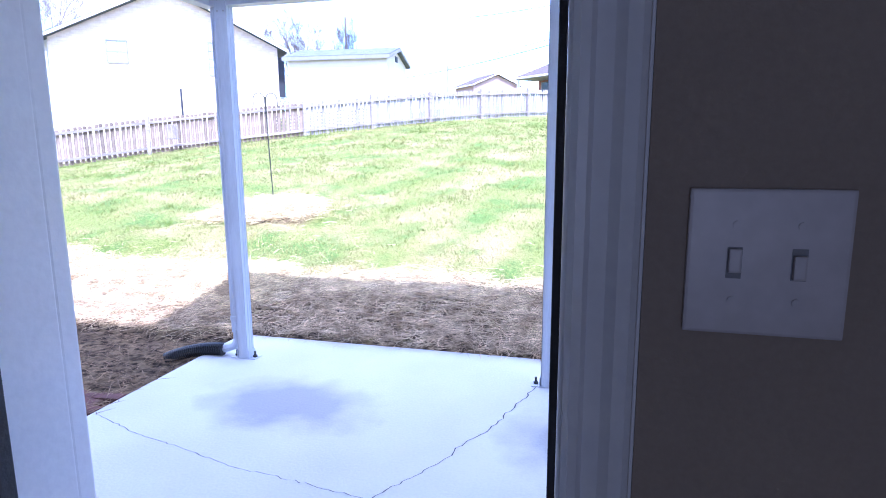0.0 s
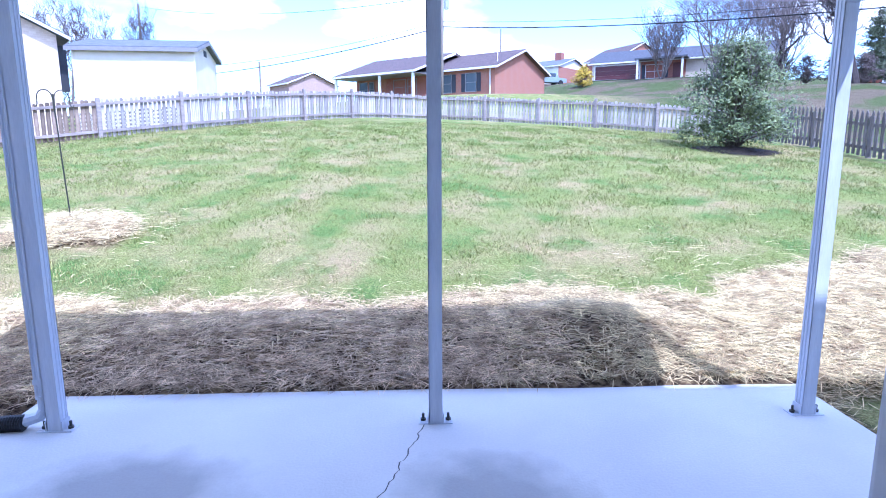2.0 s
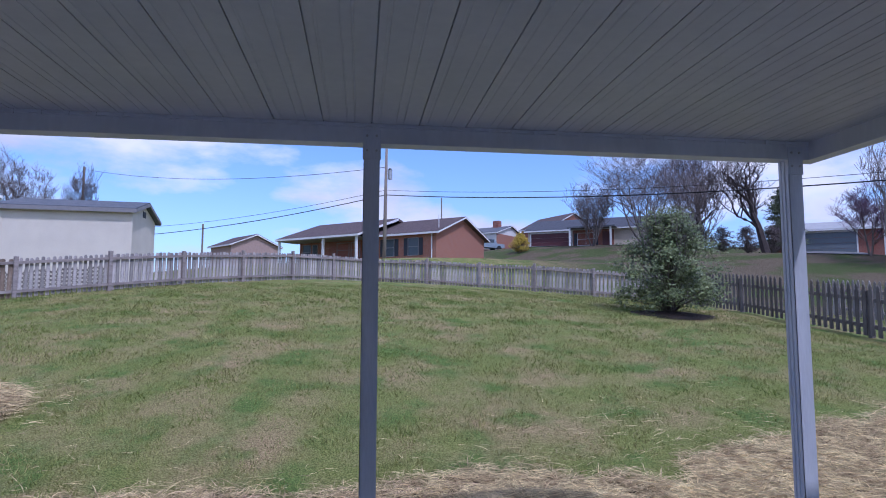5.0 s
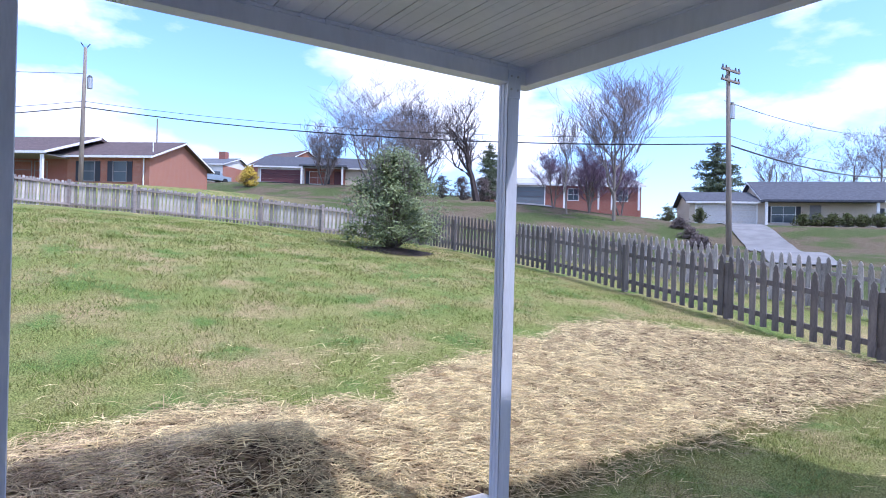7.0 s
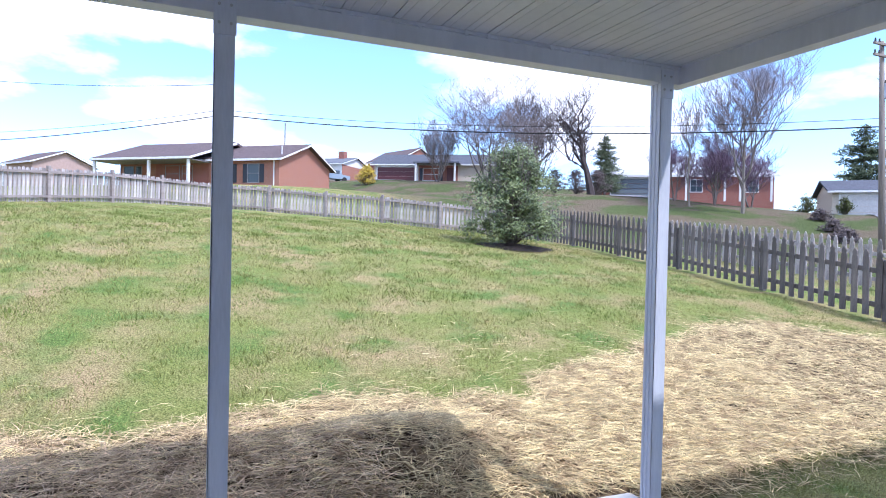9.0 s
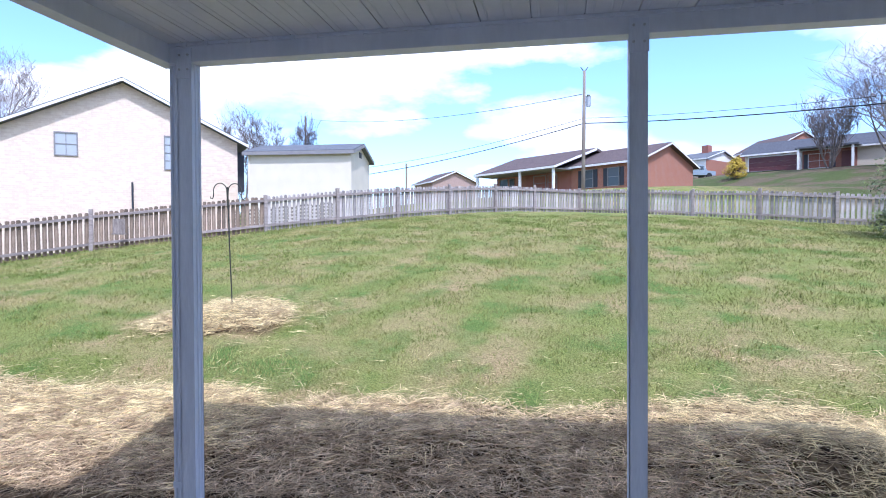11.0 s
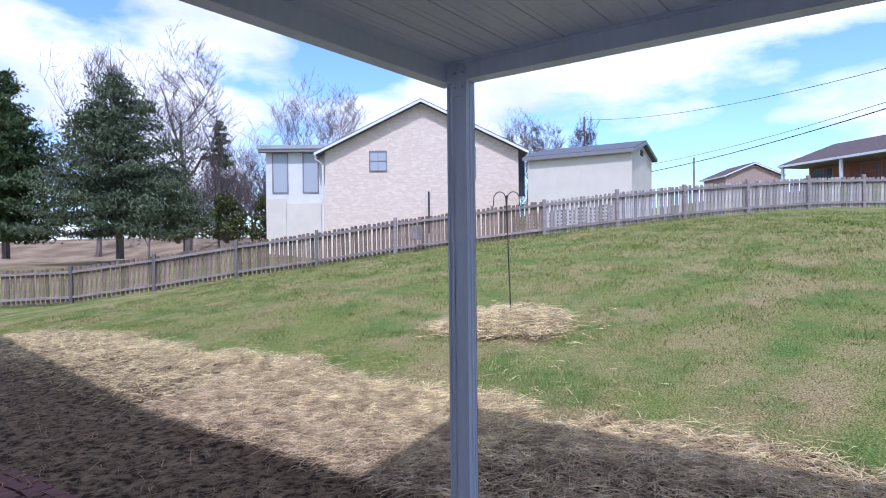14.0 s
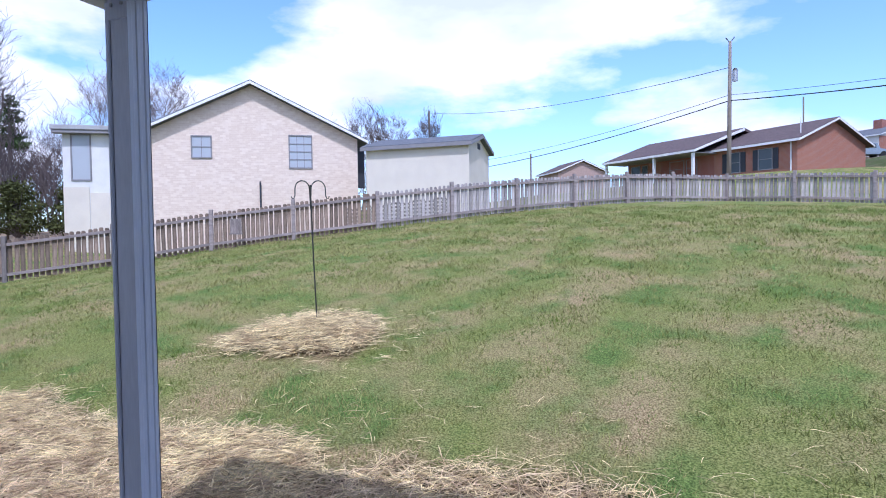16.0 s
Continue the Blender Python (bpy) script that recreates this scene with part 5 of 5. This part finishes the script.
# ---- poles and wires ----
def utility_pole(x, y, z0, z1, lean, label, arms):
    p = base("utility_pole", x, y, z0, label=label, category="utility pole")
    h = z1 - z0
    part("shaft", tube(bmesh.new(), [(0, 0, -0.5), (lean * 0.5, 0, h * 0.5), (lean, 0, h)], [0.15, 0.125, 0.09], 10), "wood_pole", p, smooth=True)
    if arms:
        for dz in (0.15, 0.65):
            part("crossarm", boxes((lean - 0.75, lean + 0.75, -0.2, -0.1, h - dz - 0.1, h - dz), bevel=0.01), "wood_pole", p)
            for k in (-0.68, -0.4, 0.4, 0.68):
                part("insulator", tube(bmesh.new(), [(lean + k, -0.15, h - dz), (lean + k, -0.15, h - dz + 0.16)], [0.05, 0.03], 6), "black_metal", p)
    else:
        for k in (-0.25, 0.25):
            part("insulator", tube(bmesh.new(), [(lean, 0, h - 0.1), (lean + k, 0, h + 0.25)], 0.03, 6), "black_metal", p)
    part("transformer", tube(bmesh.new(), [(lean + 0.27, -0.08, h - 2.5), (lean + 0.27, -0.08, h - 1.85)], 0.16, 10), "steel", p, "grey transformer can")
    part("transformer_lid", tube(bmesh.new(), [(lean + 0.27, -0.08, h - 1.85), (lean + 0.27, -0.08, h - 1.7)], [0.17, 0.08], 10), "black_metal", p)
    return p


utility_pole(1.6, 40.0, 4.0, 13.4, 0.1, "weathered wooden utility pole with a small transformer beyond the fence", False)
utility_pole(28.4, 14.3, 0.9, 10.95, -0.55, "leaning wooden utility pole with crossarms and a transformer", True)
for x, y, z0, z1 in ((-31.1, 68.2, 5, 17.2), (-20.1, 76.3, 6, 12.0)):
    p = base("utility_pole", x, y, z0, label="thin distant wooden utility pole", category="utility pole")
    part("shaft", tube(bmesh.new(), [(0, 0, -1), (0, 0, z1 - z0)], 0.13, 6), "wood_pole", p)


def wire(a, b, sag, r, label="thin black overhead wire"):
    a, b = Vector(a), Vector(b)
    pts = [a.lerp(b, k / 24) - Vector((0, 0, sag * 4 * (k / 24) * (1 - k / 24))) for k in range(25)]
    tagged(mesh_object("overhead_wire", tube(bmesh.new(), pts, r, 5), "black_plastic"), label, "wire", group="overhead wires")


THICK = "thick black overhead cable between two utility poles"
wire((1.65, 40, 9.75), (28.2, 14.5, 7.25), 0.7, 0.032, THICK)
wire((1.65, 40, 10.1), (28.2, 14.5, 7.62), 0.7, 0.014)
wire((1.65, 40, 9.75), (-33.0, 66.7, 8.9), 0.9, 0.032, THICK)
wire((1.65, 40, 10.1), (-33.0, 66.7, 10.0), 1.0, 0.016)
wire((1.65, 40, 11.8), (-31.1, 68.2, 16.9), 1.0, 0.02)
wire((28.2, 14.5, 7.25), (64, 17.7, 9.3), 0.9, 0.045, THICK)
wire((28.1, 14.6, 9.4), (64, 17.7, 12.8), 0.9, 0.018)
wire((28.2, 14.5, 7.7), (64, 17.7, 10.2), 0.9, 0.014)


# ---- things in the yard ----
def shepherd_hook():
    x, y = -4.82, 4.56
    p = base("shepherd_hook", x, y, surface(x, y) - 0.08, 35, label="dark metal double shepherd's hook standing in a heap of straw", category="plant hook")
    bm = tube(bmesh.new(), [(0.03, 0, 0), (0.0, 0, 0.9), (-0.02, 0, 1.75)], 0.009, 6)
    part("rod", bm, "black_metal", p)
    for s in (-1, 1):
        pts = [(-0.02, 0, 1.45)] + [(-0.02 + s * (0.01 + 0.085 - 0.085 * math.cos(a)), 0, 1.70 + 0.10 * math.sin(a)) for a in [k * math.pi / 10 for k in range(11)]]
        pts += [(-0.02 + s * 0.182, 0, 1.62), (-0.02 + s * 0.195, 0, 1.585), (-0.02 + s * 0.215, 0, 1.585), (-0.02 + s * 0.225, 0, 1.61)]
        part("hook", tube(bmesh.new(), pts, 0.007, 6), "black_metal", p, "curved hook")


shepherd_hook()


def truck():
    t = base("pickup_truck", 17.3, 78.5, height(17.3, 78.5) + 0.1, 20, label="silver blue pickup truck parked on the grass by the houses", category="truck")
    bm = bmesh.new()
    prof = [(-2.4, 0.45), (2.4, 0.45), (2.4, 0.95), (1.2, 1.05), (0.8, 1.65), (-0.5, 1.68), (-0.65, 1.05), (-2.4, 1.05)]
    a, b = [bm.verts.new((x, -0.9, z)) for x, z in prof], [bm.verts.new((x, 0.9, z)) for x, z in prof]
    bm.faces.new(a)
    bm.faces.new(b[::-1])
    for i in range(8):
        j = (i + 1) % 8
        bm.faces.new((a[j], a[i], b[i], b[j]))
    bmesh.ops.recalc_face_normals(bm, faces=bm.faces)
    part("body", bm, "truck", t)
    part("window_glass", boxes((-0.45, 0.7, -0.91, -0.9, 1.12, 1.58)), "glass", t)
    for x in (-1.5, 1.5):
        for s in (-1, 1):
            part("wheel", tube(bmesh.new(), [(x, s * 0.72, 0.38), (x, s * 0.93, 0.38)], 0.38, 14), "tyre", t)


truck()


def feeder():
    f = base("fence_box", -12.1, 11.45, height(-12.1, 11.45) + 0.42, 42, label="small grey wooden box with a dark ledge hanging on the fence", category="box")
    part("back", boxes((-0.15, 0.15, -0.07, -0.035, 0.0, 0.4), bevel=0.005), "wood_grey", f)
    part("ledge", boxes((-0.18, 0.18, -0.14, -0.036, -0.03, 0.0), bevel=0.004), "wood_dark", f)


feeder()


def pavers():
    rnd = random.Random(9)
    for row in range(3):
        for k in range(16):
            x, y = -2.95 - 0.205 * k - 0.1 * (row % 2), -0.86 - 0.105 * row - 0.012 * k
            b = tagged(mesh_object("paver", boxes((-0.098, 0.098, -0.048, 0.048, -0.03, 0.03), bevel=0.006), "brick_paver"), "dark red paving brick half buried in straw", "paving brick", "path of paving bricks")
            b.matrix_world = pose(x, y, surface(x, y) + 0.015 + rnd.uniform(-0.006, 0.006), rnd.uniform(-3, 3), rnd.uniform(-2, 2), rnd.uniform(-5, 5))


pavers()


# ---- straw and grass ----
def strands(name, n, where, mat, label, seed, length, width, flat=0.12, lift=0.03):
    """Loose stalks as thin three-sided slivers, scattered over the ground."""
    rnd = random.Random(seed)
    verts, faces, made, tries = [], [], 0, 0
    while made < n and tries < n * 8:
        tries += 1
        x, y = where(rnd)
        m = straw_mask(x, y) * (0.72 + 0.6 * noise.noise(Vector((x * 1.9, y * 1.9, 44))))
        if rnd.random() > max(m, 0.010 * (0.5 < y < 5.5)) or (-2.82 < x < 2.76 and y < 0.55) or (y < -2.9):
            continue
        z = surface(x, y) + rnd.random() ** 2 * lift + 0.004
        a, L = rnd.gauss(0, 1.5) + 1.6 * noise.noise(Vector((x * 1.1, y * 1.1, 20))) + (math.pi if rnd.random() < 0.5 else 0), length * rnd.uniform(0.5, 1.4)
        d = Vector((math.cos(a), math.sin(a), rnd.gauss(0, flat))).normalized()
        p0 = Vector((x, y, z))
        mid = p0 + d * L * 0.5 + Vector((0, 0, rnd.uniform(0, 0.02)))
        p1 = p0 + d * L
        p1.z = max(p1.z, surface(p1.x, p1.y) + 0.003)
        s = Vector((-d.y, d.x, 0)).normalized() * width * rnd.uniform(0.6, 1.3)
        u = Vector((0, 0, width))
        o = len(verts)
        verts += [tuple(p0 - s), tuple(p0 + s), tuple(mid - s), tuple(mid + s), tuple(mid + u), tuple(p1)]
        faces += [(o, o + 4, o + 2), (o + 1, o + 3, o + 4), (o, o + 1, o + 4), (o + 2, o + 4, o + 5), (o + 4, o + 3, o + 5)]
        made += 1
    tagged(raw_object(name, verts, faces, mat), label, "straw", kind="stuff")


strands("loose_straw", 24000, lambda r: (r.uniform(-7, 1.1), r.triangular(0.4, 2.2, 0.6)), "straw_damp", "loose damp brown straw spread along the patio edge", 1, 0.18, 0.0025, lift=0.06)
strands("loose_straw", 13000, lambda r: (r.uniform(-7, 1.1), r.triangular(0.7, 3.4, 2.2)), "straw", "loose golden straw fringing the lawn", 7, 0.17, 0.0024, lift=0.05)
strands("loose_straw", 30000, lambda r: (r.triangular(0.2, 6.5, 3.0), r.uniform(0.4, 3.6) if r.random() < 0.93 else r.uniform(3.6, 6)), "straw", "loose golden and brown straw spread along the patio edge", 8, 0.18, 0.0026, lift=0.07)
# strands in the house's shade: part of their darkness is painted shade
strands("loose_straw", 15000, lambda r: (-2.8 - 12.5 * r.random() ** 1.3, r.uniform(-2.8, 0.9)), "straw_dark", "loose damp brown straw beside the house, darkened for its shade", 2, 0.20, 0.0028, lift=0.06)
strands("loose_straw", 20000, lambda r: (-2.8 - 12.5 * r.random() ** 1.3, r.triangular(0.3, 2.9, 2.2)), "straw", "loose golden straw spread at the lawn's edge", 6, 0.19, 0.0028, lift=0.06)
strands("loose_straw", 24000, lambda r: (r.uniform(2.8, 10), r.uniform(-2.8, 4.2) if r.random() < 0.3 else r.uniform(0.2, 4.2)), "straw", "loose golden straw spread beside the house", 3, 0.19, 0.0027, lift=0.06)
strands("straw_heap", 6000, lambda r: (-4.6 + r.uniform(-1.3, 1.3), 4.2 + r.uniform(-1, 1)), "straw", "heap of golden straw round the shepherd's hook", 4, 0.2, 0.0035, lift=0.1)


def grass():
    rnd = random.Random(77)
    verts, faces = [], []
    made = 0
    while made < 150000:
        x = rnd.uniform(-16, 10.2)
        y = 0.5 + 17 * rnd.random() ** 1.7
        if made % 5 == 0:
            x, y = rnd.uniform(2.8, 9.5), rnd.uniform(-2.8, 0.8)
        if rnd.random() < straw_mask(x, y) * 0.93 or math.hypot(x - 3.05, (y - 0.3) * 0.8) < 0.3 or (-2.85 < x < 2.8 and y < 0.56):
            continue
        patch = noise.noise(Vector((x * 1.3, y * 1.3, 9)))
        if patch < -0.1 and rnd.random() < 0.55:
            continue
        z = surface(x, y) - 0.005
        far = min(y / 12, 1)
        hh = (0.026 + 0.045 * max(patch, 0) + 0.02 * far) * rnd.uniform(0.6, 1.4)
        for _ in range(2):
            a = rnd.uniform(0, math.tau)
            w = 0.003 + 0.005 * far
            dx, dy = math.cos(a) * w, math.sin(a) * w
            lx, ly = rnd.gauss(0, 0.6) * hh, rnd.gauss(0, 0.6) * hh
            ox, oy = rnd.uniform(-0.03, 0.03), rnd.uniform(-0.03, 0.03)
            o = len(verts)
            verts += [(x + ox - dx, y + oy - dy, z), (x + ox + dx, y + oy + dy, z), (x + ox + lx, y + oy + ly, z + hh)]
            faces.append((o, o + 1, o + 2))
        made += 1
    tagged(raw_object("grass_blades", verts, faces, "blade"), "short patchy grass blades over the lawn", "grass", kind="stuff")


grass()
